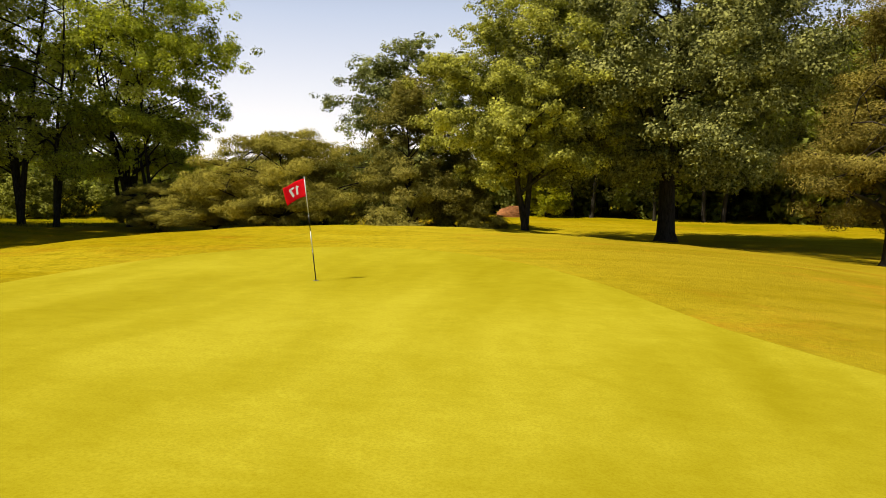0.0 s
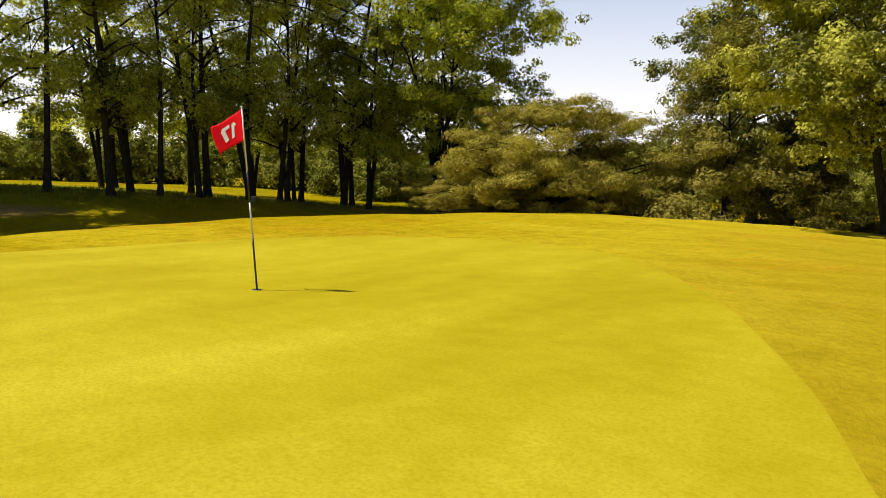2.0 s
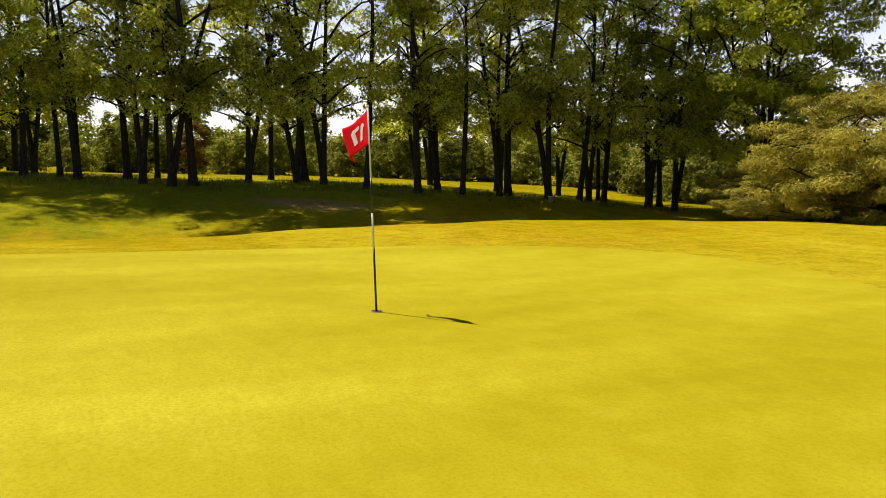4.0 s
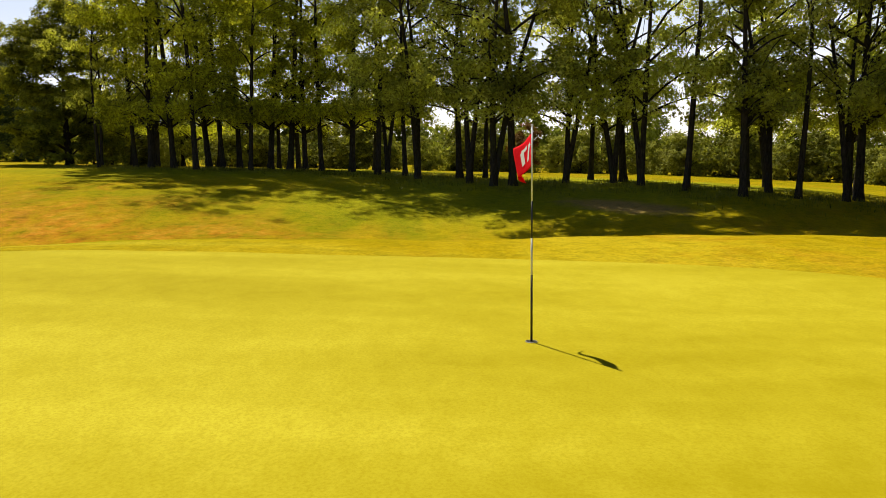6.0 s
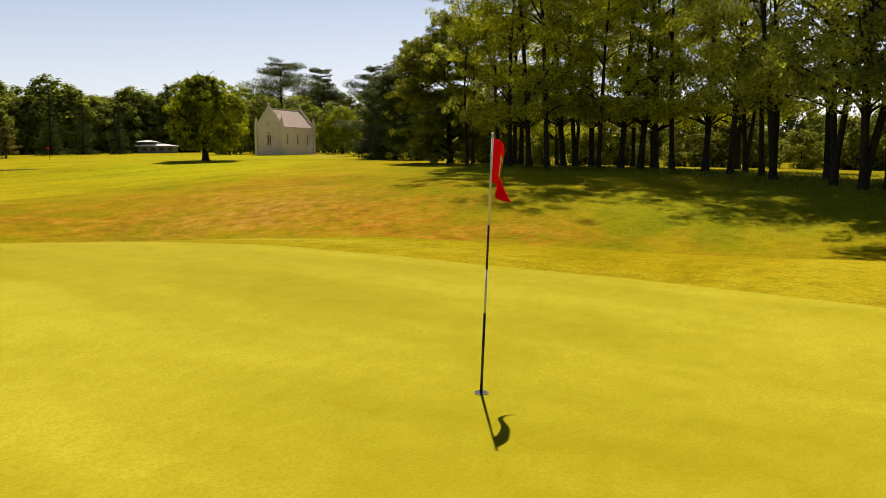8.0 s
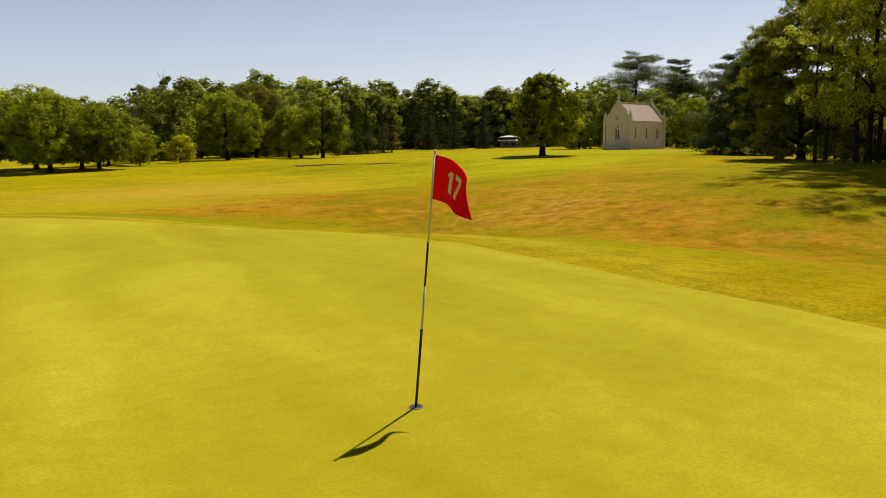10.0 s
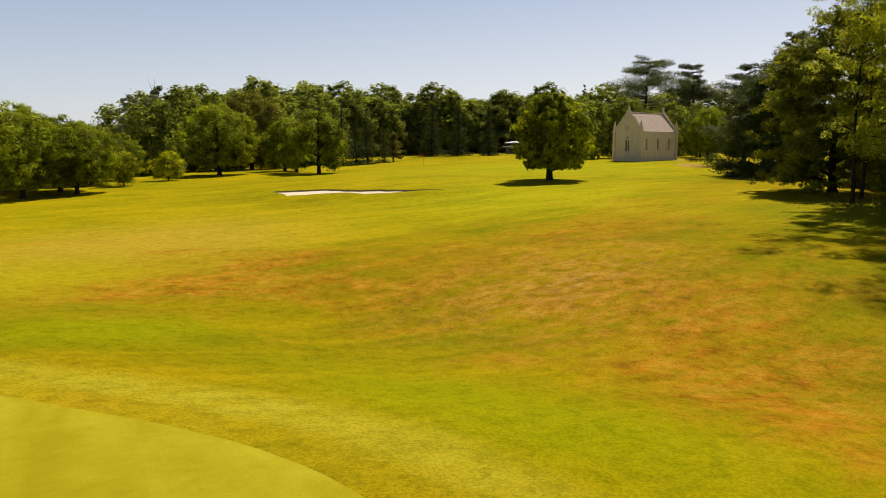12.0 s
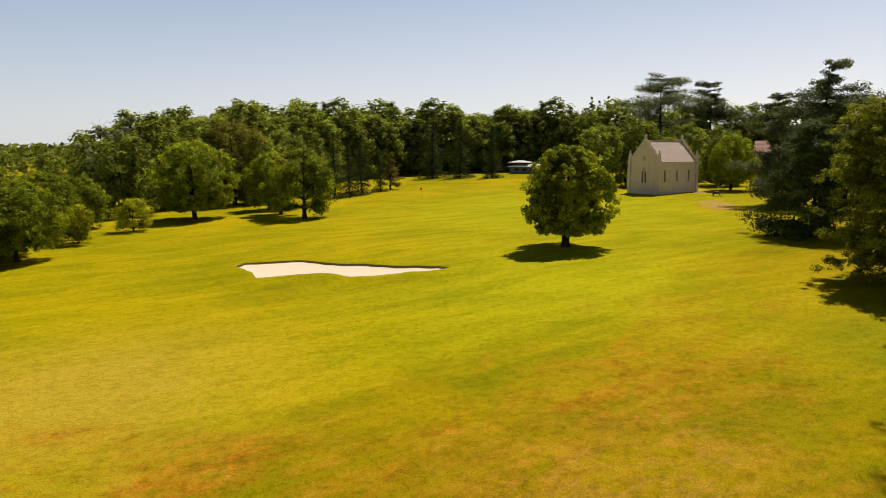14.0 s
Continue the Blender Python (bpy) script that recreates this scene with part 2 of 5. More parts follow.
def leaf(name, dark, light, thin, back=0.35, rough=0.6, gloss=0.02):
    """Leaves: diffuse and gloss, with light coming through them."""
    m, t, b = nodes_of(name)
    g = t.nodes.new("ShaderNodeNewGeometry")
    o = t.nodes.new("ShaderNodeObjectInfo")
    p = coords(t)
    clump = noise_of(t, p, 0.55, 3, 0.6)
    f = maths(t, "ADD", maths(t, "MULTIPLY", g.outputs["Random Per Island"], 0.40), maths(t, "MULTIPLY_ADD", clump, 1.5, -0.40))
    f = maths(t, "ADD", f, maths(t, "MULTIPLY", maths(t, "SUBTRACT", o.outputs["Random"], 0.5), 0.25))
    col = ramp(t, f, [(0.26, dark), (0.53, tuple(a * 0.58 + c * 0.42 for a, c in zip(dark, light))), (0.84, light)])
    t.links.new(col, b.inputs["Base Color"])
    b.inputs["Roughness"].default_value = rough
    b.inputs["Specular IOR Level"].default_value = gloss
    tr = t.nodes.new("ShaderNodeBsdfTranslucent")
    t.links.new(ramp(t, f, [(0.26, tuple(c * 0.22 for c in thin)), (0.53, tuple(c * 0.52 for c in thin)), (0.84, thin)]), tr.inputs["Color"])
    mx = t.nodes.new("ShaderNodeMixShader")
    mx.inputs[0].default_value = back
    end = t.nodes["Material Output"]
    t.links.new(b.outputs[0], mx.inputs[1])
    t.links.new(tr.outputs[0], mx.inputs[2])
    t.links.new(mx.outputs[0], end.inputs[0])
    return m


def bark(name, dark, light):
    m, t, b = nodes_of(name)
    n = noise_of(t, coords(t, (9, 9, 1.6)), 1.6, 6, 0.7, 0.6)
    col = ramp(t, n, [(0.3, dark), (0.7, light)])
    moss = ramp(t, noise_of(t, coords(t), 0.9, 4, 0.6), [(0.52, (0, 0, 0)), (0.75, (0.7, 0.7, 0.7))])
    t.links.new(mixed(t, moss, col, (0.035, 0.041, 0.0178)), b.inputs["Base Color"])
    b.inputs["Roughness"].default_value = 0.95
    b.inputs["Specular IOR Level"].default_value = 0.05
    bump(t, b, n, 0.9, 0.03)
    return m


def stone(name, base, stain):
    m, t, b = nodes_of(name)
    p = coords(t)
    n = noise_of(t, p, 1.1, 6, 0.65)
    fine = noise_of(t, p, 22, 4, 0.7)
    streak = noise_of(t, coords(t, (1.6, 1.6, 0.18)), 1.5, 5, 0.6)
    col = ramp(t, n, [(0.3, tuple(c * 0.86 for c in base)), (0.7, base)])
    col = mixed(t, ramp(t, streak, [(0.48, (0, 0, 0)), (0.72, (0.65, 0.65, 0.65))]), col, stain)
    col = mixed(t, maths(t, "MULTIPLY", fine, 0.3), col, tuple(c * 0.7 for c in base))
    t.links.new(col, b.inputs["Base Color"])
    b.inputs["Roughness"].default_value = 0.9
    bump(t, b, fine, 0.5, 0.01)
    return m


def plain(name, base, rough=0.6, metal=0.0, spread=0.12, scale=14.0, spec=0.5):
    m, t, b = nodes_of(name)
    n = noise_of(t, coords(t), scale, 4, 0.6)
    t.links.new(ramp(t, n, [(0.25, tuple(c * (1 - spread) for c in base)), (0.75, tuple(min(1, c * (1 + spread)) for c in base))]), b.inputs["Base Color"])
    b.inputs["Roughness"].default_value = rough
    b.inputs["Metallic"].default_value = metal
    b.inputs["Specular IOR Level"].default_value = spec
    return m


def cloth():
    m, t, b = nodes_of("red_flag_cloth")
    n = noise_of(t, coords(t), 30, 3, 0.6)
    col = ramp(t, n, [(0.3, (0.68, 0.0043, 0.0143)), (0.7, (0.82, 0.0086, 0.0214))])
    t.links.new(col, b.inputs["Base Color"])
    b.inputs["Roughness"].default_value = 0.85
    b.inputs["Specular IOR Level"].default_value = 0.1
    tr = t.nodes.new("ShaderNodeBsdfTranslucent")
    tr.inputs["Color"].default_value = (0.95, 0.008, 0.016, 1)
    mx = t.nodes.new("ShaderNodeMixShader")
    mx.inputs[0].default_value = 0.35
    t.links.new(b.outputs[0], mx.inputs[1])
    t.links.new(tr.outputs[0], mx.inputs[2])
    t.links.new(mx.outputs[0], t.nodes["Material Output"].inputs[0])
    return m


GREEN = putting_green()
ROUGH = rough_grass("fairway_grass", (0.165, 0.1642, 0.0012), (0.325, 0.2419, 0.0024), (0.40, 0.168, 0.010), 13, 0.06, 0.53)
LEAF_WOOD = leaf("woodland_leaves", (0.16, 0.183, 0.018), (0.50, 0.525, 0.058), (0.97, 1, 0.045), 0.62)
LEAF_PALE = leaf("aspen_leaves", (0.12, 0.1404, 0.0714), (0.3, 0.324, 0.1785), (0.45, 0.4968, 0.1666), 0.35)
LEAF_BRONZE = leaf("bronze_leaves", (0.05, 0.0486, 0.0095), (0.24, 0.216, 0.0357), (0.46, 0.432, 0.0238), 0.36)
LEAF_OAK = leaf("oak_leaves", (0.15, 0.1696, 0.0309), (0.5, 0.5184, 0.119), (0.95, 1, 0.0833), 0.56)
LEAF_MAPLE = leaf("maple_leaves", (0.035, 0.0421, 0.0107), (0.42, 0.432, 0.1309), (0.42, 0.4644, 0.0595), 0.20, 0.55, 0.04)
LEAF_LIME = leaf("lime_leaves", (0.07, 0.081, 0.023), (0.37, 0.40, 0.125), (0.52, 0.58, 0.08), 0.28)
LEAF_LINDEN = leaf("linden_leaves", (0.09, 0.1026, 0.0119), (0.33, 0.3618, 0.0476), (0.8, 0.8856, 0.0357), 0.46)
LEAF_ASH = leaf("ash_leaves", (0.085, 0.095, 0.016), (0.54, 0.545, 0.09), (0.68, 0.71, 0.05), 0.32, 0.5, 0.05)
LEAF_HAZEL = leaf("hazel_leaves", (0.055, 0.0648, 0.0107), (0.29, 0.3078, 0.0595), (0.5, 0.5292, 0.0416), 0.36)
LEAF_LAWN = leaf("parkland_leaves", (0.045, 0.0626, 0.0059), (0.27, 0.3132, 0.0214), (0.68, 0.7776, 0.019), 0.38)
LEAF_CHESTNUT = leaf("chestnut_leaves", (0.06, 0.0788, 0.0071), (0.40, 0.435, 0.026), (0.88, 0.96, 0.02), 0.48)
LEAF_BUSH = leaf("lawn_shrub_leaves", (0.09, 0.0972, 0.0059), (0.342, 0.3596, 0.0214), (0.828, 0.8554, 0.0167), 0.5)
LEAF_HORN = leaf("hornbeam_leaves", (0.06, 0.067, 0.0095), (0.29, 0.3078, 0.0357), (0.56, 0.6048, 0.0286), 0.40)
LEAF_SHRUB = leaf("shrub_leaves", (0.063, 0.0637, 0.0107), (0.27, 0.243, 0.0488), (0.288, 0.2722, 0.0321), 0.22)
LEAF_FAR = leaf("distant_leaves", (0.06, 0.0724, 0.0143), (0.25, 0.2808, 0.05), (0.54, 0.6264, 0.0476), 0.42, 0.7)
LEAF_RED = leaf("copper_leaves", (0.063, 0.0389, 0.0131), (0.252, 0.1264, 0.0321), (0.36, 0.1944, 0.0321), 0.3)
NEEDLE = leaf("pine_needles", (0.11, 0.1004, 0.0155), (0.42, 0.3726, 0.0654), (0.48, 0.4428, 0.0476), 0.30)
NEEDLE_GOLD = leaf("golden_pine_needles", (0.081, 0.068, 0.0131), (0.324, 0.2722, 0.0535), (0.36, 0.3013, 0.0321), 0.22)
NEEDLE_DARK = leaf("dark_conifer_needles", (0.02, 0.0324, 0.0095), (0.075, 0.1026, 0.0262), (0.15, 0.1944, 0.0238), 0.25, 0.7, 0.05)
NEEDLE_BLUE = leaf("cedar_needles", (0.036, 0.0486, 0.0262), (0.153, 0.1804, 0.0916), (0.306, 0.3596, 0.1071), 0.32, 0.7, 0.05)
LONG_GRASS = leaf("long_dry_grass", (0.072, 0.0832, 0.0059), (0.216, 0.2138, 0.0321), (0.27, 0.2722, 0.0321), 0.3)
BROWN = plain("brown_cuttings", (0.272, 0.1123, 0.0333), 0.95, spread=0.5, scale=6)
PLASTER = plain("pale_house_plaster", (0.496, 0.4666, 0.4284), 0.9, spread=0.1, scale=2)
RED_TILE = plain("clay_roof_tile", (0.288, 0.1469, 0.1047), 0.85, spread=0.3, scale=3)
PLASTER_GREY = plain("grey_pavilion_wall", (0.14, 0.135, 0.1309), 0.9, spread=0.15, scale=2)
WHITE_SHEET = plain("white_roof_sheet", (0.448, 0.4666, 0.495), 0.6, spread=0.12, scale=2)
WEATHERED = plain("weathered_dark_wood", (0.056, 0.0475, 0.0428), 0.85, spread=0.3, scale=8)
BARK = bark("oak_bark", (0.008, 0.0076, 0.0071), (0.055, 0.0475, 0.0381))
BARK_PALE = bark("maple_bark", (0.013, 0.0097, 0.0071), (0.063, 0.054, 0.0428))
STONE = stone("limestone", (0.68, 0.585, 0.46), (0.46, 0.385, 0.305))
SLATE = stone("roof_slate", (0.46, 0.36, 0.31), (0.36, 0.285, 0.245))
SAND = plain("bunker_sand", (0.6, 0.5184, 0.3987), 0.95, spread=0.07, scale=3, spec=0.1)
DARK = plain("dark_glass", (0.02, 0.0216, 0.0262), 0.25)
BLACK = plain("black_stick_and_hole_shade", (0.012, 0.0119, 0.0143), 0.35)
WHITE = plain("white_stick_paint", (0.576, 0.5875, 0.5712), 0.4, spread=0.06)
# earth of the bunker's cut face, with the lip's shade put into its colour
SHADED_SOIL = plain("shaded_cut_soil", (0.075, 0.0648, 0.0262), 0.95, spread=0.3, scale=5, spec=0.1)
CUP = plain("cup_plastic", (0.192, 0.1814, 0.1142), 0.6)
CLOTH = cloth()
PRINT = plain("white_print", (0.624, 0.6394, 0.6664), 0.6)


# ---- mesh helpers ----
def mesh_object(name, verts, faces, materials, parent=None, smooth=False, slots=None, label=""):
    me = bpy.data.meshes.new(name)
    me.from_pydata(verts, [], faces)
    for m in materials:
        me.materials.append(m)
    if slots is not None:
        me.polygons.foreach_set("material_index", slots)
    if smooth:
        me.polygons.foreach_set("use_smooth", [True] * len(me.polygons))
    me.update()
    ob = new(name, me)
    ob.parent = parent
    if label:
        tagged(ob, label)
    return ob


def part(name, bm, material, parent, label="", smooth=False):
    me = bpy.data.meshes.new(name)
    bm.to_mesh(me)
    bm.free()
    me.materials.append(material)
    if smooth:
        me.polygons.foreach_set("use_smooth", [True] * len(me.polygons))
    ob = new(name, me)
    ob.parent = parent
    if label:
        tagged(ob, label)
    return ob


def thing(name, m, label, category, group=""):
    ob = new(name)
    ob.matrix_world = m
    return tagged(ob, label, category, group)


def box(bm, lo, hi, m=Matrix()):
    r = bmesh.ops.create_cube(bm, size=1)
    s = [b - a for a, b in zip(lo, hi)]
    c = [(a + b) / 2 for a, b in zip(lo, hi)]
    bmesh.ops.transform(bm, matrix=m @ Matrix.Translation(c) @ Matrix.Diagonal((*s, 1)), verts=r["verts"])
    return r["verts"]


def tube(points, radii, sides=7):
    """Vertices and faces of a tapered tube along points."""
    vs, fs = [], []
    ref = Vector((0.31, 0.95, 0.05))
    for i, p in enumerate(points):
        d = (points[min(i + 1, len(points) - 1)] - points[max(i - 1, 0)]).normalized()
        a = d.cross(ref).normalized() if abs(d.dot(ref)) < 0.97 else d.orthogonal().normalized()
        c = d.cross(a)
        for k in range(sides):
            w = 2 * math.pi * k / sides
            vs.append(p + radii[i] * (math.cos(w) * a + math.sin(w) * c))
    for i in range(len(points) - 1):
        for k in range(sides):
            k2 = (k + 1) % sides
            fs.append((i * sides + k, i * sides + k2, (i + 1) * sides + k2, (i + 1) * sides + k))
    vs.append(points[-1] + Vector((0, 0, 0.001)))
    top = len(vs) - 1
    for k in range(sides):
        fs.append(((len(points) - 1) * sides + k, (len(points) - 1) * sides + (k + 1) % sides, top))
    return vs, fs


# ---- the lie of the land ----
# gentle swells and hollows: the raised green, the hollow west of it, the wooded bank and the rise to the chapel
SWELL_X, SWELL_Y = (-14, -7, 0, 7, 14), (-21, -14, -7, 0, 7, 14, 21)
SWELLS = (
    (-0.77, -0.19, 0.25, 0.09, 0.10, 0.18, 0.09),
    (-0.65, -0.04, 0.88, 0.13, 0.27, 0.38, 0.04),
    (0.84, 0.48, 0.00, -0.43, 0.08, 0.18, 0.51),
    (0.37, -0.05, 0.16, 0.88, 0.59, -0.11, 0.25),
    (0.01, -0.08, -0.06, -0.22, -0.02, 0.35, -0.14),
)
FORMS = (
    (-22, -22, 10, 0.36), (-22, -10, 8, -0.55), (-22, 2, 8, -1.35), (-22, 14, 9, 0.09), (-22, 28, 10, -0.09),
    (-35, -25, 12, 0.17), (-35, -5, 12, -0.06), (-35, 12, 10, 0.62), (-35, 28, 12, 0.17), (-10, 35, 12, -0.20),
    (12, 32, 12, -0.05), (-52, -20, 14, 0.52), (-52, 2, 14, 0.44), (-24, -45, 16, -0.50), (-50, -60, 20, 0.80),
    (-10, -75, 22, -0.22), (-40, -100, 25, 0.20), (-105, -98, 40, 0.34), (-60, -150, 40, -0.42),
    (-13, 5, 4.5, 0.40), (-21, 14, 5.0, -0.45), (-20, 20, 5.0, -0.35), (-32, 36, 9.0, -0.60),
)


def land(x, y):
    x, y = np.asarray(x, float), np.asarray(y, float)
    z = -1.0 - 1.25 / 50 * 260 * np.tanh(x / 260) - 0.74 / 50 * 260 * np.tanh(y / 260)
    for cx, row in zip(SWELL_X, SWELLS):
        for cy, h in zip(SWELL_Y, row):
            z = z + h * np.exp(-((x - cx) ** 2 + (y - cy) ** 2) / 98)
    for cx, cy, s, h in FORMS:
        z = z + h * np.exp(-((x - cx) ** 2 + (y - cy) ** 2) / (2 * s * s))
    return z


def ground_at(x, y):
    return float(land(x, y))


GREEN_CENTRE = Vector((1.0, -7.0))
GREEN_EDGE = (
    (11.0, -8.5), (9.7, -6.1), (8.3, -4.6), (7.2, -3.3), (6.4, -1.6), (5.3, 0.9), (4.6, 2.3), (3.5, 3.8), (2.1, 5.7), (0.8, 6.6), (-1.5, 7.1),
    (-3.8, 6.3), (-5.3, 4.2), (-5.9, 1.8), (-6.0, -0.6), (-5.6, -3.0), (-5.3, -5.6), (-5.0, -8.4), (-4.5, -10.5), (-3.6, -12.4),
    (-2.0, -14.6), (0.0, -16.9), (2.5, -19.2), (5.5, -20.0), (8.2, -18.5), (10.4, -15.0), (11.3, -11.5),
)


def edge_radius(q):
    """The green's outline as a smooth radius round its centre."""
    w = np.array([math.atan2(y - GREEN_CENTRE.y, x - GREEN_CENTRE.x) for x, y in GREEN_EDGE])
    r = np.array([math.hypot(x - GREEN_CENTRE.x, y - GREEN_CENTRE.y) for x, y in GREEN_EDGE])
    k = np.argsort(w)
    fine = np.linspace(-np.pi, np.pi, 1440, endpoint=False)
    v = np.interp(fine, w[k], r[k], period=2 * np.pi)
    g = np.exp(-0.5 * (np.arange(-40, 41) / 13) ** 2)
    v = np.convolve(np.concatenate([v[-40:], v, v[:40]]), g / g.sum(), "valid")
    return np.interp(q, fine, v, period=2 * np.pi)


BUNKER = (
    (-25.1, -73.2), (-26.2, -74.8), (-28.0, -74.0), (-30.7, -72.6), (-31.8, -70.5), (-32.8, -68.5), (-34.6, -66.6), (-36.1, -64.1), (-37.9, -62.5), (-39.1, -60.3),
    (-36.9, -59.5), (-35.0, -60.3), (-33.1, -60.7), (-31.1, -61.7), (-30.2, -64.1), (-28.6, -65.2), (-26.9, -65.9), (-25.0, -66.6), (-25.3, -69.0), (-25.2, -70.8),
)


def bunker_ring():
    """The bunker's outline, rounded through its corners."""
    pts = [Vector((x, y)) for x, y in BUNKER]
    n = len(pts)
    ring = []
    for i in range(n):
        a, b, c, d = pts[i - 1], pts[i], pts[(i + 1) % n], pts[(i + 2) % n]
        for s in (0, 0.25, 0.5, 0.75):
            ring.append(0.5 * ((2 * b) + (c - a) * s + (2 * a - 5 * b + 4 * c - d) * s * s + (3 * b - a - 3 * c + d) * s ** 3))
    return ring


def dug_out(x, y):
    """How deep the ground is cut away under the sand."""
    ring = np.array([tuple(p) for p in bunker_ring()])
    a, b = ring, np.roll(ring, -1, axis=0)
    depth = np.zeros(x.shape)
    near = (np.abs(x + 32) < 12) & (np.abs(y + 67) < 12)
    for i in np.argwhere(near):
        px, py = x[tuple(i)], y[tuple(i)]
        cross = ((a[:, 1] > py) != (b[:, 1] > py)) & (px < (b[:, 0] - a[:, 0]) * (py - a[:, 1]) / (b[:, 1] - a[:, 1] + 1e-12) + a[:, 0])
        if cross.sum() % 2:
            d = b - a
            u = np.clip(((px - a[:, 0]) * d[:, 0] + (py - a[:, 1]) * d[:, 1]) / (d ** 2).sum(1), 0, 1)
            far = np.hypot(a[:, 0] + u * d[:, 0] - px, a[:, 1] + u * d[:, 1] - py).min()
            depth[tuple(i)] = min(0.9, 0.35 + far * 0.9)
    return depth


def build_ground():
    seg = 400
    q = np.linspace(0, 2 * np.pi, seg, endpoint=False)
    rim = edge_radius(q)
    rings, kinds = [], []
    for s in np.linspace(0.04, 1.0, 26):
        rings.append(rim * s)
        kinds.append(0)
    off, step = 0.0, 0.16
    while off < 4200:
        off += step
        kinds.append(off)
        mean = rim.mean()
        k = min(1.0, off / 60)
        rings.append((rim + off) * (1 - k) + (mean + off) * k)
        step = step if off < 3.6 else max(0.3, min(0.045 * (off + 3), 400))
        if 44 < off < 68:
            step = 0.6
    ring = np.array(rings)
    x = GREEN_CENTRE.x + ring * np.cos(q)
    y = GREEN_CENTRE.y + ring * np.sin(q)
    z = land(x, y)
    rough = np.clip((ring - rim) / 6, 0, 1)
    z += rough * 0.035 * (np.sin(x * 1.3 + 0.6 * np.sin(y * 0.9)) * np.sin(y * 1.1 + 1.7) + 0.6 * np.sin(x * 0.47 + y * 0.61)) * np.exp(-ring / 120)
    z -= dug_out(x, y)
    verts = [(GREEN_CENTRE.x, GREEN_CENTRE.y, ground_at(*GREEN_CENTRE))] + list(zip(x.ravel().tolist(), y.ravel().tolist(), z.ravel().tolist()))
    faces, slots = [], []
    for k in range(seg):
        faces.append((0, 1 + k, 1 + (k + 1) % seg))
        slots.append(0)
    for i in range(len(ring) - 1):
        for k in range(seg):
            k2 = (k + 1) % seg
            faces.append((1 + i * seg + k, 1 + (i + 1) * seg + k, 1 + (i + 1) * seg + k2, 1 + i * seg + k2))
            slots.append(0 if i < 25 else 1)
    ob = mesh_object("ground", verts, faces, [GREEN, ROUGH], None, True, slots)
    # how closely the grass is mown: the collar of the green and the pale apron beside it
    deg = np.degrees(q)
    sector = np.clip(np.sin(np.pi * np.clip((deg - 140) / 190, 0, 1)), 0, 1) ** 0.8
    off = ring - rim
    rise = np.clip((off - 0.9) / 0.6, 0, 1)
    fall = np.clip((1.9 + 1.7 * sector - off) / 1.1, 0, 1)
    mown = 0.22 * np.clip((1.5 - off) / 0.7, 0, 1) + sector * rise * fall
    att = ob.data.attributes.new("mown", "FLOAT", "POINT")
    att.data.foreach_set("value", np.concatenate([[0.0], mown.ravel()]).astype(np.float32))
    return tagged(ob, "rolling golf course turf with a pale mown putting green and sun-burnt rough", "ground", kind="structure")


build_ground()


# ---- trees ----
def leaf_mesh(name, centres, axes, sizes, width, material, parent, rng):
    """Many small three-cornered leaves, each facing along its axis."""
    n, k = len(centres), 3
    nor = axes / np.linalg.norm(axes, axis=1)[:, None]
    up = np.cross(nor, rng.normal(size=(n, 3)))
    up /= np.linalg.norm(up, axis=1)[:, None]
    side = np.cross(nor, up)
    L, W = sizes[:, None], (sizes * width)[:, None]
    v = np.empty((n, k, 3))
    v[:, 0] = centres - up * L * 0.45 + side * W * 0.35
    v[:, 1] = centres + side * W * 0.2 + up * L * 0.55
    v[:, 2] = centres - side * W * 0.68 - up * L * 0.05
    me = bpy.data.meshes.new(name)
    me.vertices.add(k * n)
    me.vertices.foreach_set("co", v.ravel())
    me.loops.add(k * n)
    me.loops.foreach_set("vertex_index", np.arange(k * n, dtype=np.int32))
    me.polygons.add(n)
    me.polygons.foreach_set("loop_start", np.arange(0, k * n, k, dtype=np.int32))
    me.update(calc_edges=True)
    me.materials.append(material)
    ob = new(name, me)
    ob.parent = parent
    return ob


def limb(start, end, r0, r1, rng, bow=0.12, n=5):
    d = end - start
    side = Vector(rng.normal(size=3)) * d.length * bow
    pts = []
    for i in range(n):
        s = i / (n - 1)
        pts.append(start + d * s + side * math.sin(math.pi * s) * 0.5 + Vector((0, 0, 1)) * d.length * 0.10 * math.sin(math.pi * s))
    return pts, [r0 * (1 - i / (n - 1)) + r1 * i / (n - 1) for i in range(n)]


